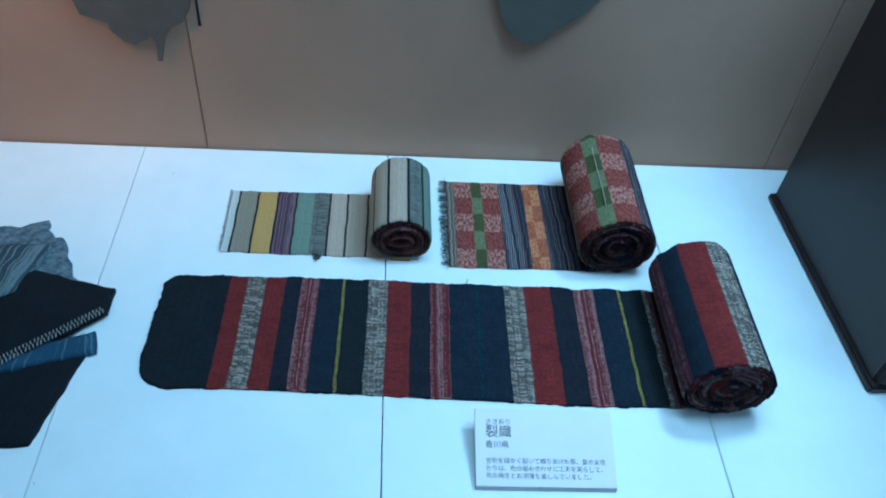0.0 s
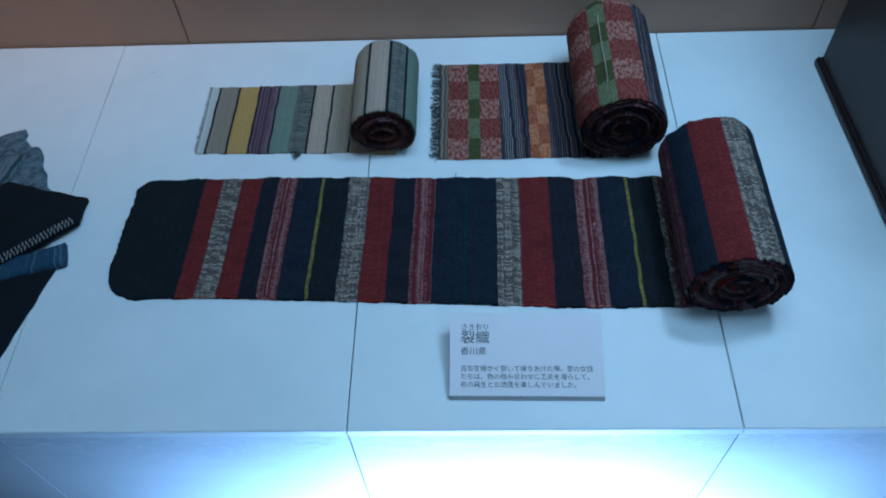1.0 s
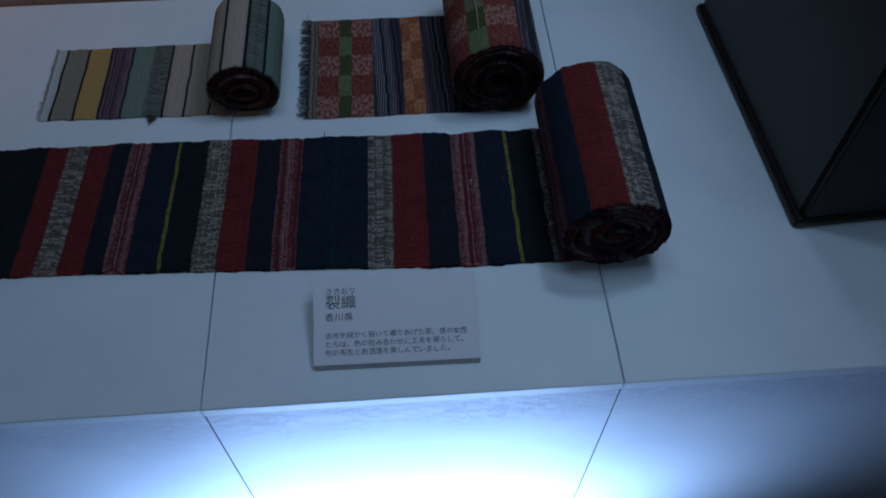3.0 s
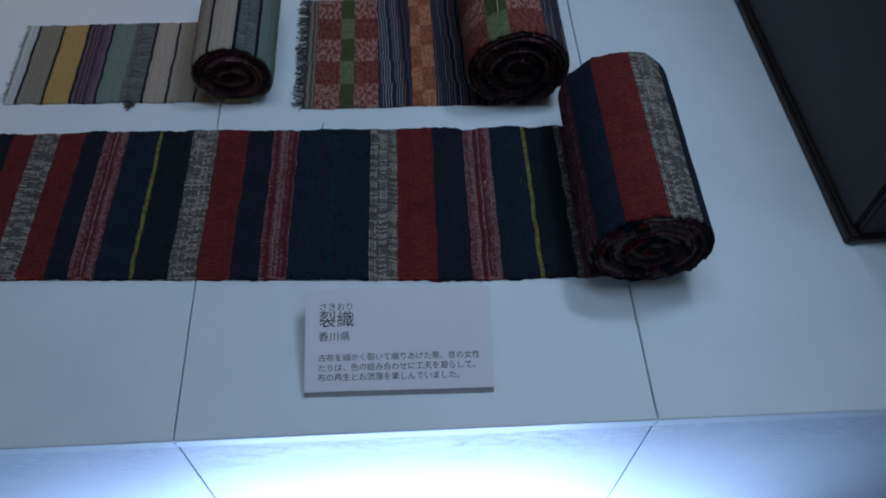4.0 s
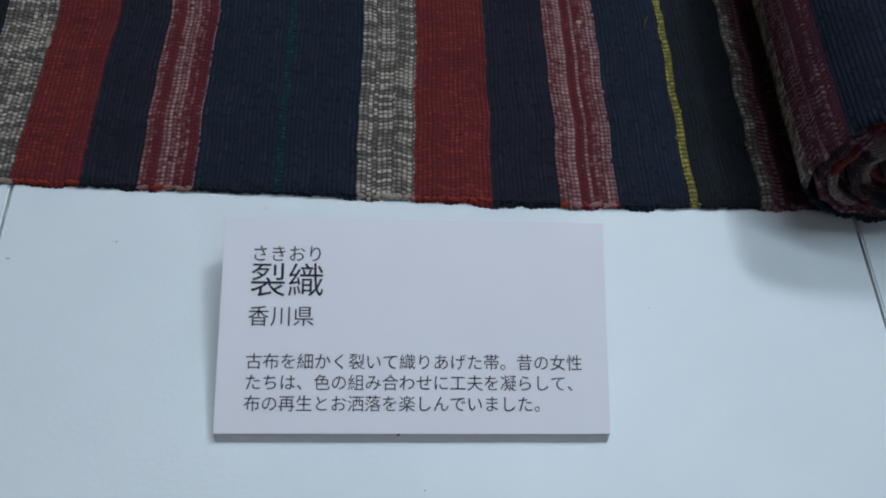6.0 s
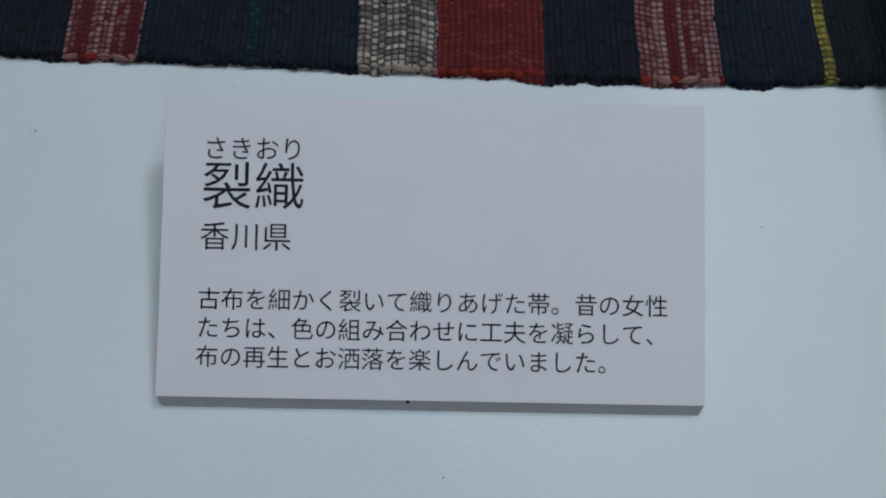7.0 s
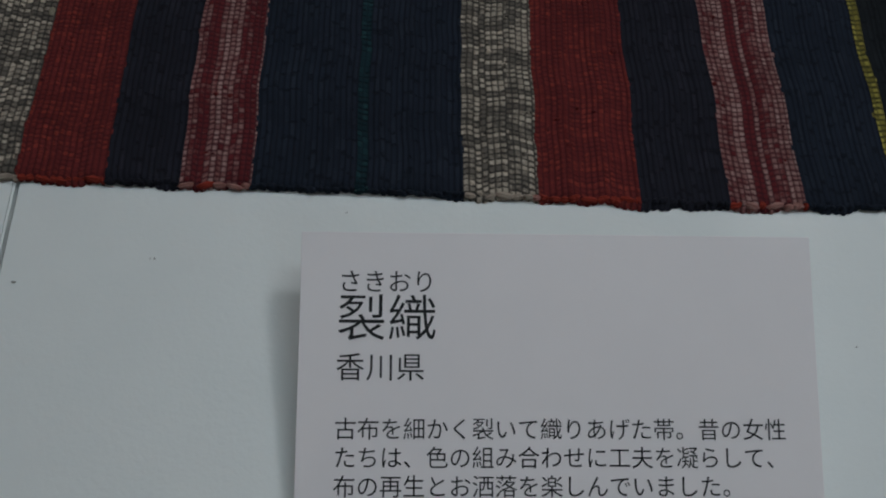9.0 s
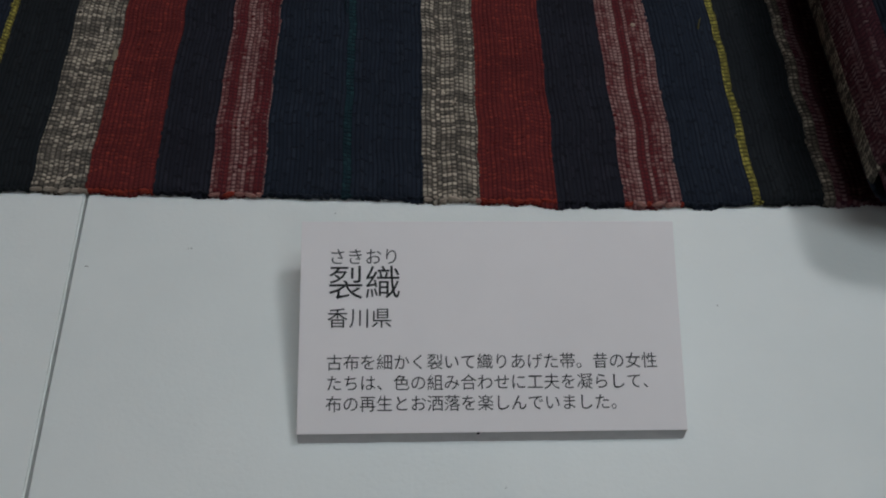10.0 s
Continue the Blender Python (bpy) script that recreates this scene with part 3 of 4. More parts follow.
def loop_mesh(name, mat, seed):
    """One turned weft loop: a small lumpy bead of unit size."""
    bm = bmesh.new()
    bmesh.ops.create_uvsphere(bm, u_segments=8, v_segments=5, radius=1.0)
    for v in bm.verts:
        v.co *= 1 + 0.28 * wob(v.co.x + v.co.z, v.co.y, seed, 1.3)
    uv = bm.loops.layers.uv.new("cloth")
    for f in bm.faces:
        f.smooth = True
        for lo in f.loops:
            lo[uv].uv = (lo.vert.co.x * 0.0015 + seed * 0.01, lo.vert.co.y * 0.0012 + lo.vert.co.z * 0.0008)
    me = bpy.data.meshes.new(name)
    bm.to_mesh(me)
    bm.free()
    me.materials.append(MAT[mat])
    return me


def selvedge(x0, stripes, y_at, parent, seed):
    """The turned weft loops along an edge, each a piece of its own on a few shared meshes."""
    rnd = random.Random(seed)
    shapes = {}
    knot = {"red": "red_knot", "gray": "gray_knot", "pink": "pink_knot"}
    u = 0.001
    while u < stripes[-1][0] - 0.002:
        k = stripes[stripe_index(stripes, u)][1]
        if k == "pink" and rnd.random() < 0.4:
            k = "red"
        elif k == "gray" and rnd.random() < 0.2:
            k = "pink"
        dull = k not in knot
        k = knot.get(k, k)
        pick = (k, rnd.randrange(4))
        if pick not in shapes:
            shapes[pick] = loop_mesh("weft_loop", k, 3 + pick[1])
        w = RIB * (rnd.uniform(1.0, 1.5) if dull else rnd.uniform(1.0, 2.6))
        w = max(0.0012, min(w, stripes[stripe_index(stripes, u)][0] - u))
        ob = new("weft_loop", shapes[pick])
        ob.parent = parent
        ob.matrix_parent_inverse = parent.matrix_world.inverted()
        ob.matrix_basis = (Matrix.Translation((x0 + u + w / 2, y_at(u) + rnd.uniform(-0.0005, 0.0004), 0.0017)) @ Matrix.Rotation(rnd.uniform(-0.35, 0.35), 4, "Z")
                           @ Matrix.Diagonal((w * (0.64 if dull else 0.60), RIB * rnd.uniform(0.36, 0.60) * (0.9 if dull else 1.0), 0.0016 * rnd.uniform(0.8, 1.2), 1)))
        u += w


# ---- the long dark obi ----
OX = -0.2665
obi = empty("sakiori_obi", "dark indigo rag-woven obi with red, grey and pink stripes, partly unrolled", "obi", (0.1, 0.21, 0.0), "rolled woven obi")
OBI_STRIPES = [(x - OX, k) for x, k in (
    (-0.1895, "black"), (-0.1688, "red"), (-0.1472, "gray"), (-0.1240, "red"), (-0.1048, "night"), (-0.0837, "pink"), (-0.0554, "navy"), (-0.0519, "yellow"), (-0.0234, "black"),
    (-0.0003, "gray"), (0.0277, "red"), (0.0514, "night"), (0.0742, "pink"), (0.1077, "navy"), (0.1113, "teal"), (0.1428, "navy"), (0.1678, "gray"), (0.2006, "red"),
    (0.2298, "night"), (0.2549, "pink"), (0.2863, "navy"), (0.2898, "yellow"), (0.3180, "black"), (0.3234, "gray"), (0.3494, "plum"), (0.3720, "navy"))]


def obi_front(u):
    return 0.1455 - 0.0423 * min(0.395, max(0.0, u - 0.115))


def obi_lean(u, f):
    return f * (0.0042 - 0.010 * max(0.0, u - 0.27))


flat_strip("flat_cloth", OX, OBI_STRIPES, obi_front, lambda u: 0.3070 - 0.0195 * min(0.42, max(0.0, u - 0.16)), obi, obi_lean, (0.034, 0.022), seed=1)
selvedge(OX + 0.034, [(e - 0.034, k) for e, k in OBI_STRIPES if e > 0.034][:-3], lambda u: obi_front(u + 0.034) + 0.0006, obi, 4)
coil("rolled_cloth", 0.3680, 0.0478, 0.0490, 0.0466, 11, 0.0040, 0.1210, 0.2985,
     [(49, "navy"), (85, "gray"), (125, "red"), (157, "navy"), (186, "plum"), (204, "gray"), (400, "navy")],
     ["navy", "coil", "plum", "coil_light", "red", "coil_light", "coil", "plum", "coil"], obi, 2, 0.0)


def core(cx, cz, r, y0, y1, parent):
    bm = bmesh.new()
    bmesh.ops.create_cone(bm, cap_ends=True, segments=24, radius1=r, radius2=r, depth=y1 - y0, matrix=Matrix.Translation((cx, (y0 + y1) / 2, cz)) @ Matrix.Rotation(math.pi / 2, 4, "X"))
    bm.loops.layers.uv.new("cloth")
    return part("core", bm, "coil", parent, "tightly wound dark core")


core(0.3685, 0.0485, 0.012, 0.1235, 0.2980, obi)



def slubs(name, spots, parent):
    """Small raised yarn slubs on the cloth: (x, y, z, material, length, width)."""
    keys, verts, faces, index, uvs = [], [], [], [], []
    for x, y, z, k, lx, ly in spots:
        if k not in keys:
            keys.append(k)
        base = len(verts)
        for e, (rr, h) in enumerate(((1.0, 0.0), (0.8, 0.5), (0.4, 0.9))):
            for a in range(8):
                verts.append((x + lx * rr * math.cos(a * math.pi / 4), y + ly * rr * math.sin(a * math.pi / 4), z + 0.0009 * h))
                uvs.append((x + a * 0.0003, y))
        for e in range(2):
            for a in range(8):
                b = (a + 1) % 8
                faces.append((base + e * 8 + a, base + e * 8 + b, base + e * 8 + 8 + b, base + e * 8 + 8 + a))
                index.append(keys.index(k))
        faces.append(tuple(base + 16 + a for a in range(8)))
        index.append(keys.index(k))
    return raw_part(name, verts, faces, keys, index, uvs, parent)


rnd = random.Random(12)
spots = [(0.0010, 0.214, 0.0026, "greybeige", 0.0013, 0.0040), (0.0000, 0.206, 0.0026, "greybeige", 0.0011, 0.0020), (0.2485, 0.232, 0.0026, "cream", 0.0014, 0.0012), (0.198, 0.191, 0.0026, "red", 0.0014, 0.0016)]
edges = [0.0] + [e for e, _ in OBI_STRIPES]
for a, b, (_, k) in zip(edges, edges[1:], OBI_STRIPES[:-3]):
    if k in ("gray", "pink", "red"):
        for _ in range(16):
            spots.append((OX + rnd.uniform(a + 0.002, b - 0.002), rnd.uniform(0.145, 0.285), 0.0025, k if k != "pink" or rnd.random() < 0.6 else "red", rnd.uniform(0.0007, 0.0013), rnd.uniform(0.0005, 0.0011)))
tagged(slubs("slub_yarn", spots, obi), kind="stuff")


def thread(name, points, r, mat, parent):
    """A loose thread through the points."""
    c = bpy.data.curves.new(name, "CURVE")
    c.dimensions, c.bevel_depth, c.bevel_resolution = "3D", r, 1
    sp = c.splines.new("NURBS")
    sp.points.add(len(points) - 1)
    for q, co in zip(sp.points, points):
        q.co = (*co, 1)
    sp.use_endpoint_u, sp.order_u = True, 3
    tmp = bpy.data.objects.new(name, c)
    scene.collection.objects.link(tmp)
    me = bpy.data.meshes.new_from_object(tmp.evaluated_get(bpy.context.evaluated_depsgraph_get()))
    bpy.data.objects.remove(tmp)
    bpy.data.curves.remove(c)
    me.materials.clear()
    me.materials.append(MAT[mat])
    ob = new(name, me)
    ob.parent = parent
    ob.matrix_parent_inverse = parent.matrix_world.inverted()
    return ob


thread("loose_thread", [(0.100, 0.295, 0.003), (0.0995, 0.301, 0.004), (0.1005, 0.305, 0.006), (0.1015, 0.307, 0.005)], 0.00035, "navy", obi)
thread("loose_thread", [(0.109, 0.262, 0.003), (0.106, 0.264, 0.0055), (0.105, 0.258, 0.005), (0.1085, 0.252, 0.0035), (0.107, 0.246, 0.005), (0.1085, 0.240, 0.003)], 0.0003, "teal", obi)
thread("loose_thread", [(0.283, 0.236, 0.003), (0.2805, 0.232, 0.0055), (0.280, 0.228, 0.004)], 0.0003, "yellow", obi)

# ---- the small pale obi ----
pale = empty("sakiori_obi", "beige, yellow, purple and mint striped woven obi, partly unrolled", "obi", (-0.07, 0.385, 0.0), "rolled woven obi")
PX = -0.2065
PALE_STRIPES = [(x - PX, k) for x, k in (
    (-0.1971, "pale"), (-0.1945, "thin"), (-0.1724, "greybeige"), (-0.1698, "thin"), (-0.1466, "ochre"), (-0.1442, "thin"), (-0.1222, "purple"), (-0.1198, "thin"),
    (-0.0974, "mint"), (-0.0774, "sage"), (-0.0748, "thin"), (-0.0542, "cream"), (-0.0516, "thin"), (-0.0272, "beige"), (-0.0246, "thin"), (0.0145, "beige"))]
flat_strip("flat_cloth", PX, PALE_STRIPES, lambda u: 0.3467 - 0.004 * min(1, u / 0.2), lambda u: 0.4590, pale, lambda u, f: 0.001 * f, (0, 0), seed=11, rib=0.0002, dv=0.0011, edge=0.0013, border=0.0003, ripple=0.0016, thick=0.0016,
           puckers=((0.112, 0.1335, 0.0052, 0.0030), (0.090, 0.112, 0.016, 0.0018), (0.137, 0.156, 0.011, 0.0010)))
coil("rolled_cloth", 0.0175, 0.0345, 0.0390, 0.0340, 9, 0.0040, 0.3415, 0.4600,
     [(44, "mint"), (49, "thin"), (75, "sage"), (80, "thin"), (112, "cream"), (117, "thin"), (150, "beige"), (154, "thin"), (215, "beige"), (400, "greybeige")],
     ["brown_coil", "coil", "brown_coil", "plum", "brown_coil"], pale, 5, 0.0002)
core(0.0175, 0.0345, 0.011, 0.3440, 0.4575, pale)
part("paper_tag", box(0.005, 0.3400, 0.0002, 0.030, 0.3410, 0.007, 0.0002, 1), "tag", pale, "small brown paper tag")

# ---- the check obi ----
chk = empty("sakiori_obi", "red, green and orange checked obi with grey fringe, partly unrolled", "obi", (0.2, 0.39, 0.0), "rolled woven obi")
CX = 0.0800
CHK_STRIPES = [(x - CX, k) for x, k in ((0.0906, "frayline"), (0.1146, "redcheck"), (0.1286, "greencheck"), (0.1526, "redcheck"), (0.1866, "bluelines"), (0.2096, "orangecheck"), (0.2666, "bluelines"), (0.2816, "frayline"))]
flat_strip("flat_cloth", CX, CHK_STRIPES, lambda u: 0.3300, lambda u: 0.4915, chk, lambda u, f: 0.0005 * f, (0, 0), seed=21, rib=0.0002, dv=0.003, edge=0.0010, border=0.0003, ripple=0.0018, thick=0.0018, v0=0.0318)
coil("rolled_cloth", 0.2845, 0.0475, 0.0475, 0.0460, 10, 0.0042, 0.3275, 0.4940,
     [(20, "bluelines"), (62, "bluelines"), (104, "redcheck"), (128, "greencheck"), (175, "redcheck"), (240, "frayline"), (400, "bluelines")],
     ["coil", "brown_coil", "coil", "navy", "coil", "plum"], chk, 8, 0.0002)
core(0.2845, 0.0475, 0.012, 0.3300, 0.4915, chk)
thread("loose_thread", [(0.2647, 0.355, 0.0925), (0.2655, 0.385, 0.0932), (0.2643, 0.420, 0.0926), (0.2651, 0.465, 0.0930)], 0.0005, "cream", chk)


def fringe(name, x, y0, y1, n, seed, parent, mat, length):
    rnd = random.Random(seed)
    verts, faces, index, uvs = [], [], [], []
    for i in range(n):
        y = y0 + (y1 - y0) * (i + rnd.random()) / n
        px, py, pz = x + 0.001, y, 0.002
        ang = math.pi + rnd.uniform(-0.8, 0.8)
        ring = []
        w = rnd.uniform(0.0003, 0.0006)
        for s in range(5):
            ring.append(len(verts))
            for a in range(3):
                an = a * 2 * math.pi / 3
                verts.append((px, py + w * math.cos(an), max(0.0003, pz + w * math.sin(an))))
                uvs.append((px, py))
            step = length * rnd.uniform(0.15, 0.3)
            px, py = px + step * math.cos(ang), py + step * math.sin(ang)
            pz = max(0.0006, pz + rnd.uniform(-0.0012, 0.0014))
            ang += rnd.uniform(-0.9, 0.9)
        for s in range(4):
            for a in range(3):
                b = (a + 1) % 3
                faces.append((ring[s] + a, ring[s] + b, ring[s + 1] + b, ring[s + 1] + a))
                index.append(0)
    return raw_part(name, verts, faces, [mat], index, uvs, parent)


fringe("fringe", CX, 0.3300, 0.4915, 190, 3, chk, "fringe", 0.013)
fringe("fringe", PX, 0.348, 0.458, 120, 4, pale, "pale", 0.004)
fringe("loose_threads", -0.0820, 0.3408, 0.3428, 26, 6, pale, "sage", 0.012)


# ---- the folded patchwork jacket ----
def cloth_patch(name, c00, c10, c11, c01, z, mat, parent, nu, nv, seed, relief=0.003, edge=0.002, thick=0.0025, label=""):
    """A quilted patch between four corners in plan, with lifted folds and a turned-down rim; z: heights at the corners."""
    verts, uvs, faces, index = [], [], [], []
    lu = (Vector(c10) - Vector(c00)).length
    lv = (Vector(c01) - Vector(c00)).length
    for i in range(nu + 1):
        for j in range(nv + 1):
            a, b = i / nu, j / nv
            p = (Vector(c00) * (1 - a) + Vector(c10) * a) * (1 - b) + (Vector(c01) * (1 - a) + Vector(c11) * a) * b
            h = (z[0] * (1 - a) + z[1] * a) * (1 - b) + (z[3] * (1 - a) + z[2] * a) * b
            d = min(a, 1 - a, b, 1 - b)
            p = p + Vector((wob(p.x, p.y, seed, 60), wob(p.y, p.x, seed + 1, 60))) * edge
            hh = h + relief * (wob(p.x, p.y, seed + 2, 28) + 0.5 * wob(p.x, p.y, seed + 3, 70)) * min(1, d * 8)
            if d == 0:
                hh -= thick
            verts.append((p.x, p.y, max(0.0005, hh)))
            uvs.append((a * lu, b * lv))
    for i in range(nu):
        for j in range(nv):
            q = i * (nv + 1) + j
            faces.append((q, q + nv + 1, q + nv + 2, q + 1))
            index.append(0)
    n = len(verts)
    rim = [i * (nv + 1) for i in range(nu + 1)] + [nu * (nv + 1) + j for j in range(1, nv + 1)] + [i * (nv + 1) + nv for i in range(nu - 1, -1, -1)] + [j for j in range(nv - 1, 0, -1)]
    for r in rim:
        x, y, zz = verts[r]
        verts.append((x, y, max(0.0002, zz - 0.006)))
        uvs.append((uvs[r][0], uvs[r][1] + 0.006))
    for i in range(len(rim)):
        k = (i + 1) % len(rim)
        faces.append((rim[i], n + i, n + k, rim[k]))
        index.append(0)
    return raw_part(name, verts, faces, [mat], index, uvs, parent, label)


jacket = empty("patchwork_jacket", "folded black and blue patched cotton jacket with white stitching", "garment", (-0.48, 0.2, 0.0))
cloth_patch("lower_panel", (-0.72, 0.060), (-0.3515, 0.0745), (-0.3235, 0.190), (-0.72, 0.22), (0.006, 0.005, 0.006, 0.010), "jacket_black", jacket, 40, 20, 31, 0.004)
cloth_patch("blue_hem", (-0.465, 0.138), (-0.3125, 0.187), (-0.320, 0.214), (-0.445, 0.166), (0.010, 0.010, 0.012, 0.012), "jacket_roll", jacket, 30, 8, 33, 0.002, label="mid-blue turned hem")
cloth_patch("striped_lining", (-0.44, 0.262), (-0.3575, 0.2755), (-0.4005, 0.360), (-0.47, 0.350), (0.009, 0.006, 0.006, 0.008), "jacket_blue", jacket, 30, 24, 35, 0.004, 0.006, label="ragged faded blue lining")
cloth_patch("ragged_tip", (-0.52, 0.322), (-0.398, 0.347), (-0.426, 0.386), (-0.53, 0.356), (0.010, 0.009, 0.007, 0.009), "jacket_blue", jacket, 26, 14, 39, 0.004, 0.009)
cloth_patch("upper_panel", (-0.500, 0.084), (-0.3135, 0.2395), (-0.3150, 0.2760), (-0.500, 0.322), (0.014, 0.014, 0.010, 0.016), "jacket_black", jacket, 40, 20, 37, 0.003)
cloth_patch("collar", (-0.58, 0.175), (-0.4235, 0.262), (-0.4045, 0.3415), (-0.58, 0.330), (0.021, 0.017, 0.013, 0.016), "jacket_stripe", jacket, 26, 16, 41, 0.003, 0.004, label="grey striped cotton collar")
bm = bmesh.new()
rnd = random.Random(9)
for row in range(2):
    for i in range(40):
        f = i / 39
        x = -0.440 + 0.1235 * f - 0.004 * row
        y = 0.1340 + 0.1020 * f + row * 0.0055 * (1 - 0.35 * f) + rnd.uniform(-0.0004, 0.0004)
        bmesh.ops.create_cube(bm, size=1.0, matrix=Matrix.Translation((x, y, 0.0163)) @ Matrix.Rotation(2.0 + rnd.uniform(-0.2, 0.2), 4, "Z") @ Matrix.Diagonal((0.0056 - 0.0015 * row, 0.0011, 0.0014, 1)))
me_uv = bm.loops.layers.uv.new("cloth")
st = part("stitching", bm, "stitch", jacket, "rows of white running stitches")

# ---- lacquered cabinet ----
cab = empty("lacquered_cabinet", "black lacquered wooden cabinet with a base rail standing on the plinths", "cabinet", (0.72, 0.30, 0.0))
turn = Matrix.Translation((0.5555, 0.1505, 0.0)) @ Matrix.Rotation(radians(2.1), 4, "Z")


def cab_part(name, bm, mat):
    bmesh.ops.transform(bm, verts=bm.verts, matrix=turn)
    return part(name, bm, mat, cab)


cab_part("body", box(0.006, 0.010, 0.010, 0.42, 0.327, 0.62, 0.002), "dark_wood")
cab_part("base_rail", box(0.0, 0.0, 0.0, 0.426, 0.332, 0.011, 0.003), "dark_wood")
cab_part("front_panel", box(0.009, 0.004, 0.0115, 0.417, 0.0105, 0.615, 0.001), "dark_panel")

# ---- caption card ----
CW, CL, TILT, TH = 0.1438, 0.0795, 16.0, 0.0053
card = empty("caption_card", "white foam-board caption card with black printing, propped at a slight tilt", "label", (0.0945, 0.0285, 0.0))
frame_m = pose(0.0943, 0.0318, 0.0058, TILT, 0, -0.8)


def card_part(name, bm, mat, label=""):
    bmesh.ops.transform(bm, verts=bm.verts, matrix=frame_m)
    return part(name, bm, mat, card, label)


board = box(0, 0, -TH, CW, CL, -0.0004)
for v in board.verts:
    if v.co.z < -0.002 and v.co.y < 0.01:
        v.co.y -= 0.0034
bmesh.ops.bevel(board, geom=board.edges[:], offset=0.0003, segments=1, affect="EDGES")
card_part("board", board, "card_edge")
card_part("face_sheet", box(0, 0, -0.0004, CW, CL, 0.0, 0.0001, 1), "card")
card_part("speck", box(0.0656, -0.0007, -0.0010, 0.0666, 0.0001, 0.0002, 0.0002, 1), "ink", "small dark speck on the lower edge")
part("prop", box(0.115, 0.080, 0.0, 0.220, 0.090, 0.0130, 0.0005, 1), "card_edge", card)


def print_line(text, u, v, em, pitch):
    """One printed line, its left end u from the card's left and its middle v below the card's top; pitch: advance of a character."""
    for i, ch in enumerate(text):
        c = bpy.data.curves.new("glyph", "FONT")
        c.body, c.size, c.resolution_u = ch, em, 3
        tmp = bpy.data.objects.new("glyph", c)
        scene.collection.objects.link(tmp)
        me = bpy.data.meshes.new_from_object(tmp.evaluated_get(bpy.context.evaluated_depsgraph_get()))
        bpy.data.objects.remove(tmp)
        bpy.data.curves.remove(c)
        g = bmesh.new()
        g.from_mesh(me)
        bpy.data.meshes.remove(me)
        bmesh.ops.transform(g, verts=g.verts, matrix=Matrix.Translation((u + i * pitch, CL - v * (0.985 if em > 0.0065 else 0.980) - 0.38 * em + 0.0008, 0.00012)))
        bmesh.ops.transform(g, verts=g.verts, matrix=frame_m)
        yield g


for text, u, v, em, pitch in (("さきおり", 0.01032, 0.01474, 0.00681, 0.00681), ("裂織", 0.01013, 0.02486, 0.01383, 0.01392), ("香川県", 0.01013, 0.03854, 0.00808, 0.00823),
                              ("古布を細かく裂いて織りあげた帯。昔の女性", 0.01013, 0.05560, 0.00623, 0.00620), ("たちは、色の組み合わせに工夫を凝らして、", 0.01013, 0.06331, 0.00623, 0.00620),
                              ("布の再生とお洒落を楽しんでいました。", 0.01013, 0.07101, 0.00623, 0.00620)):
    whole = bmesh.new()
    for g in print_line(text, u, v, em, pitch):
        tmp_me = bpy.data.meshes.new("tmp")
        g.to_mesh(tmp_me)
        g.free()
        whole.from_mesh(tmp_me)
        bpy.data.meshes.remove(tmp_me)
    part("printed_line", whole, "ink", card, "black printed characters")

# ---- cast shadows on the wall, modelled as thin dark sheets, and a cord ----
def hanging(name, label, outline, y, top):
    bm = bmesh.new()
    rows = []
    n = len(outline)
    for k in range(2):
        yy = y + 0.003 * k
        rows.append([bm.verts.new((x, yy, z)) for x, z in outline] + [bm.verts.new((outline[-1][0], yy, top)), bm.verts.new((outline[0][0], yy, top))])
    bm.faces.new(rows[0])
    bm.faces.new(list(reversed(rows[1])))
    m = len(rows[0])
    for i in range(m):
        k = (i + 1) % m
        bm.faces.new((rows[0][i], rows[1][i], rows[1][k], rows[0][k]))
    bmesh.ops.recalc_face_normals(bm, faces=bm.faces)
    return tagged(part(name, bm, "hanging"), label, "hanging cloth")


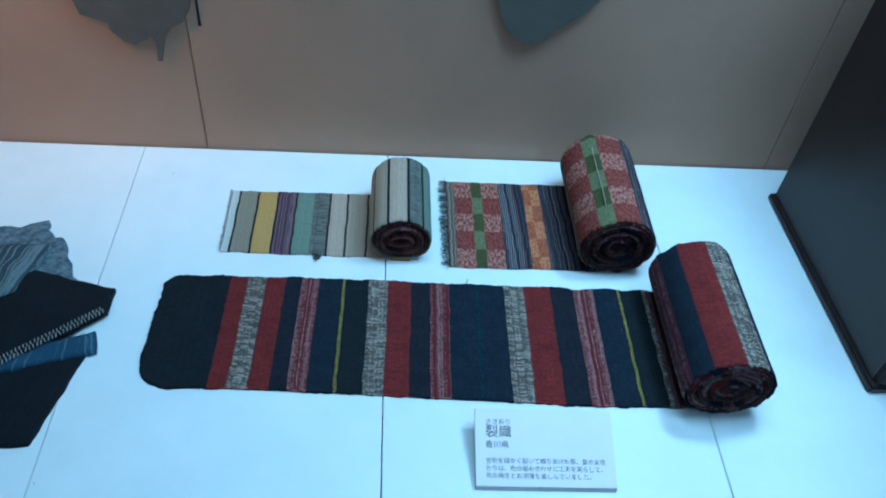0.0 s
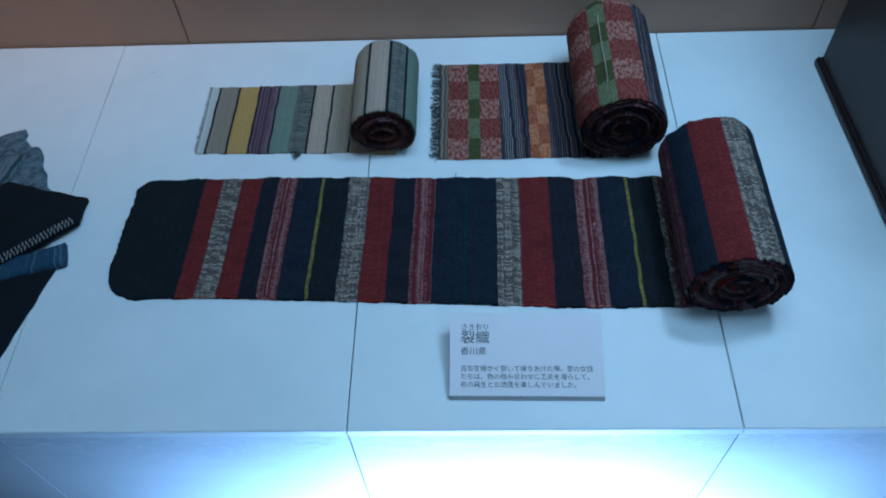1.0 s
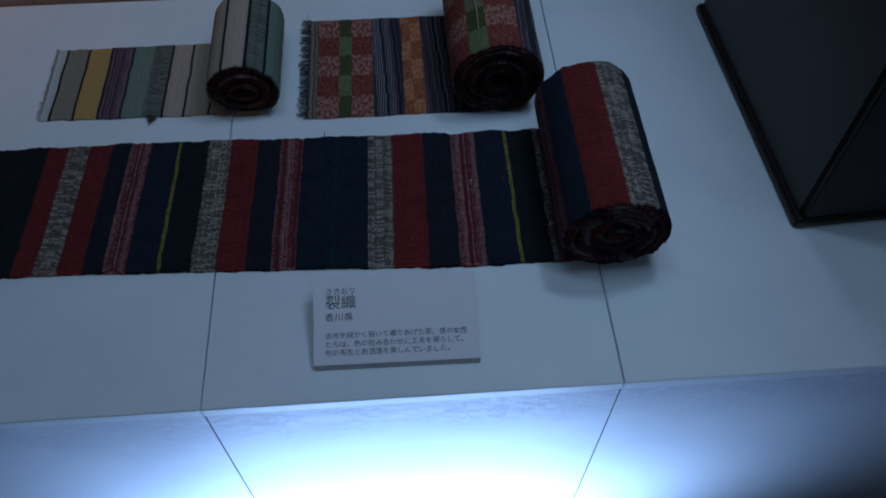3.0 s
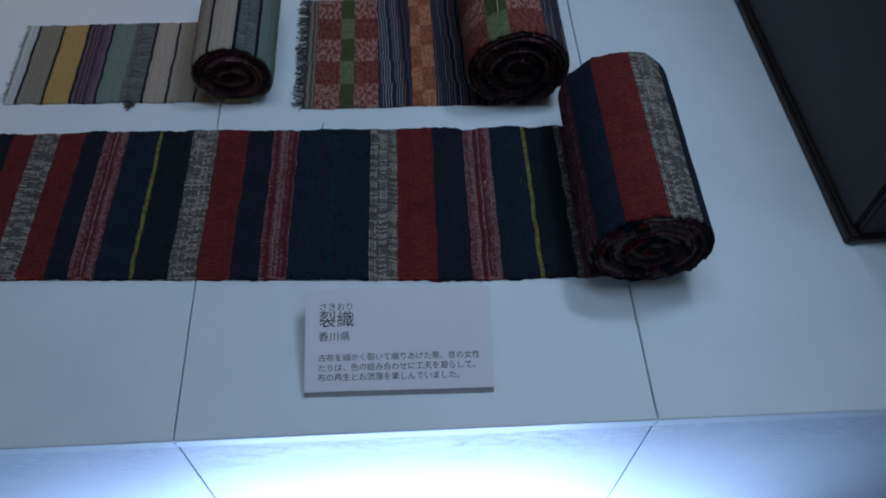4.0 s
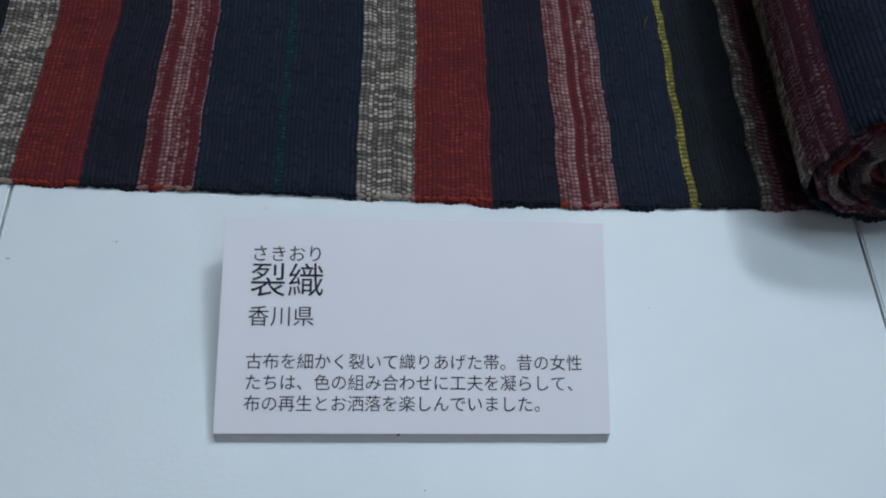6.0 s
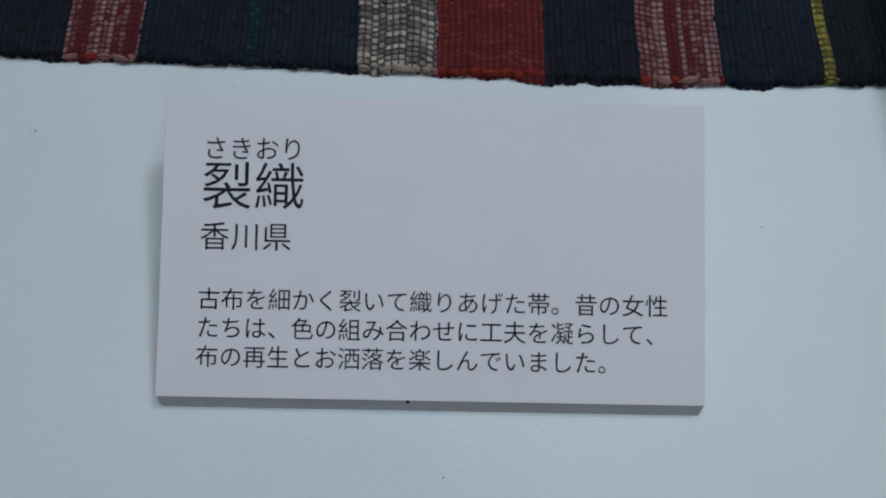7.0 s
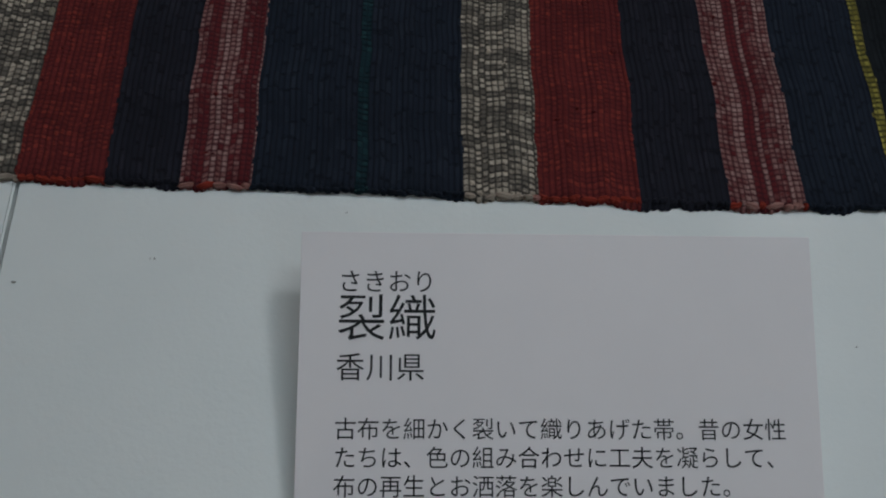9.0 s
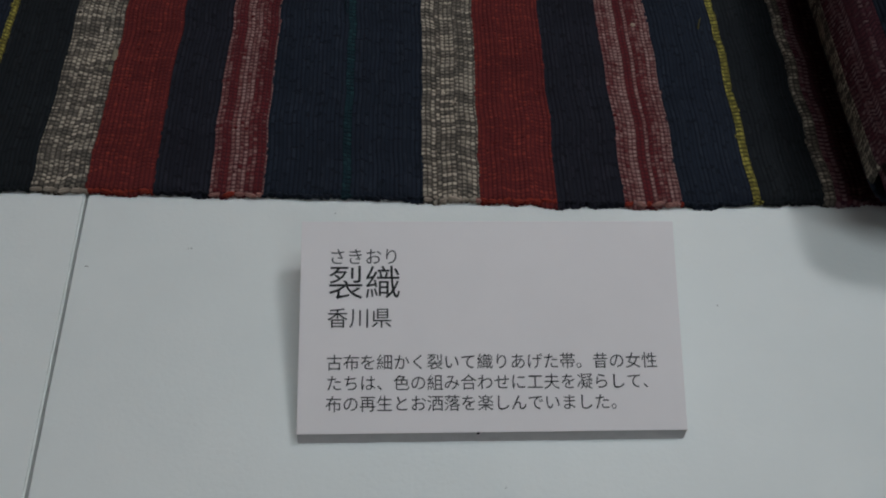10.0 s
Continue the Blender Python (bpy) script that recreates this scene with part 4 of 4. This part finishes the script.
# two sheets cut to the outlines of shadows falling on the wall
ragged_shadow = hanging("wall_shadow_sheet", "ragged cast shadow on the wall, made as a thin grey-green sheet", [(-0.384, 0.235), (-0.3776, 0.206), (-0.359, 0.2005), (-0.347, 0.195), (-0.3455, 0.186), (-0.332, 0.171), (-0.3195, 0.167), (-0.299, 0.179), (-0.2935, 0.1715), (-0.296, 0.1445), (-0.2905, 0.1445), (-0.282, 0.1775), (-0.2705, 0.194), (-0.2555, 0.2025), (-0.2465, 0.2185), (-0.240, 0.240)], BACK_Y - 0.004, 0.50)
hanging("wall_shadow_sheet", "cast shadow with a rounded lower end on the wall, made as a thin grey-green sheet", [(0.122, 0.270), (0.127, 0.2515), (0.134, 0.229), (0.143, 0.2135), (0.1575, 0.200), (0.1765, 0.1945), (0.193, 0.202), (0.205, 0.2155), (0.221, 0.2275), (0.239, 0.2425), (0.256, 0.265)], BACK_Y - 0.004, 0.50)
cord = bmesh.new()
bmesh.ops.create_cone(cord, cap_ends=True, segments=8, radius1=0.0016, radius2=0.0016, depth=0.29, matrix=Matrix.Translation((-0.2345, BACK_Y - 0.010, 0.348)))
bmesh.ops.create_uvsphere(cord, u_segments=8, v_segments=6, radius=0.0022, matrix=Matrix.Translation((-0.2345, BACK_Y - 0.010, 0.204)))
part("cord", cord, "jacket_black", ragged_shadow, "thin black cord")

# ---- dust and lint on the plinths ----
bm = bmesh.new()
for x, y, s in ((0.0055, 0.1045, 0.0009), (-0.030, 0.062, 0.0007), (0.046, 0.112, 0.0008), (0.105, 0.128, 0.0005), (0.262, 0.082, 0.0005), (-0.29, 0.49, 0.0022), (-0.335, 0.035, 0.0015), (0.17, 0.012, 0.0006), (-0.215, 0.30, 0.0006)):
    for k in range(3):
        bmesh.ops.create_icosphere(bm, subdivisions=1, radius=s * random.uniform(0.2, 0.42), matrix=Matrix.Translation((x + random.uniform(-s, s), y + random.uniform(-s, s) * 0.6, 0.0003)) @ Matrix.Diagonal((1, 1, 0.35, 1)))
tagged(part("dust_specks", bm, "speck"), "small grey dust specks on the white plinth tops", "dust", kind="stuff")
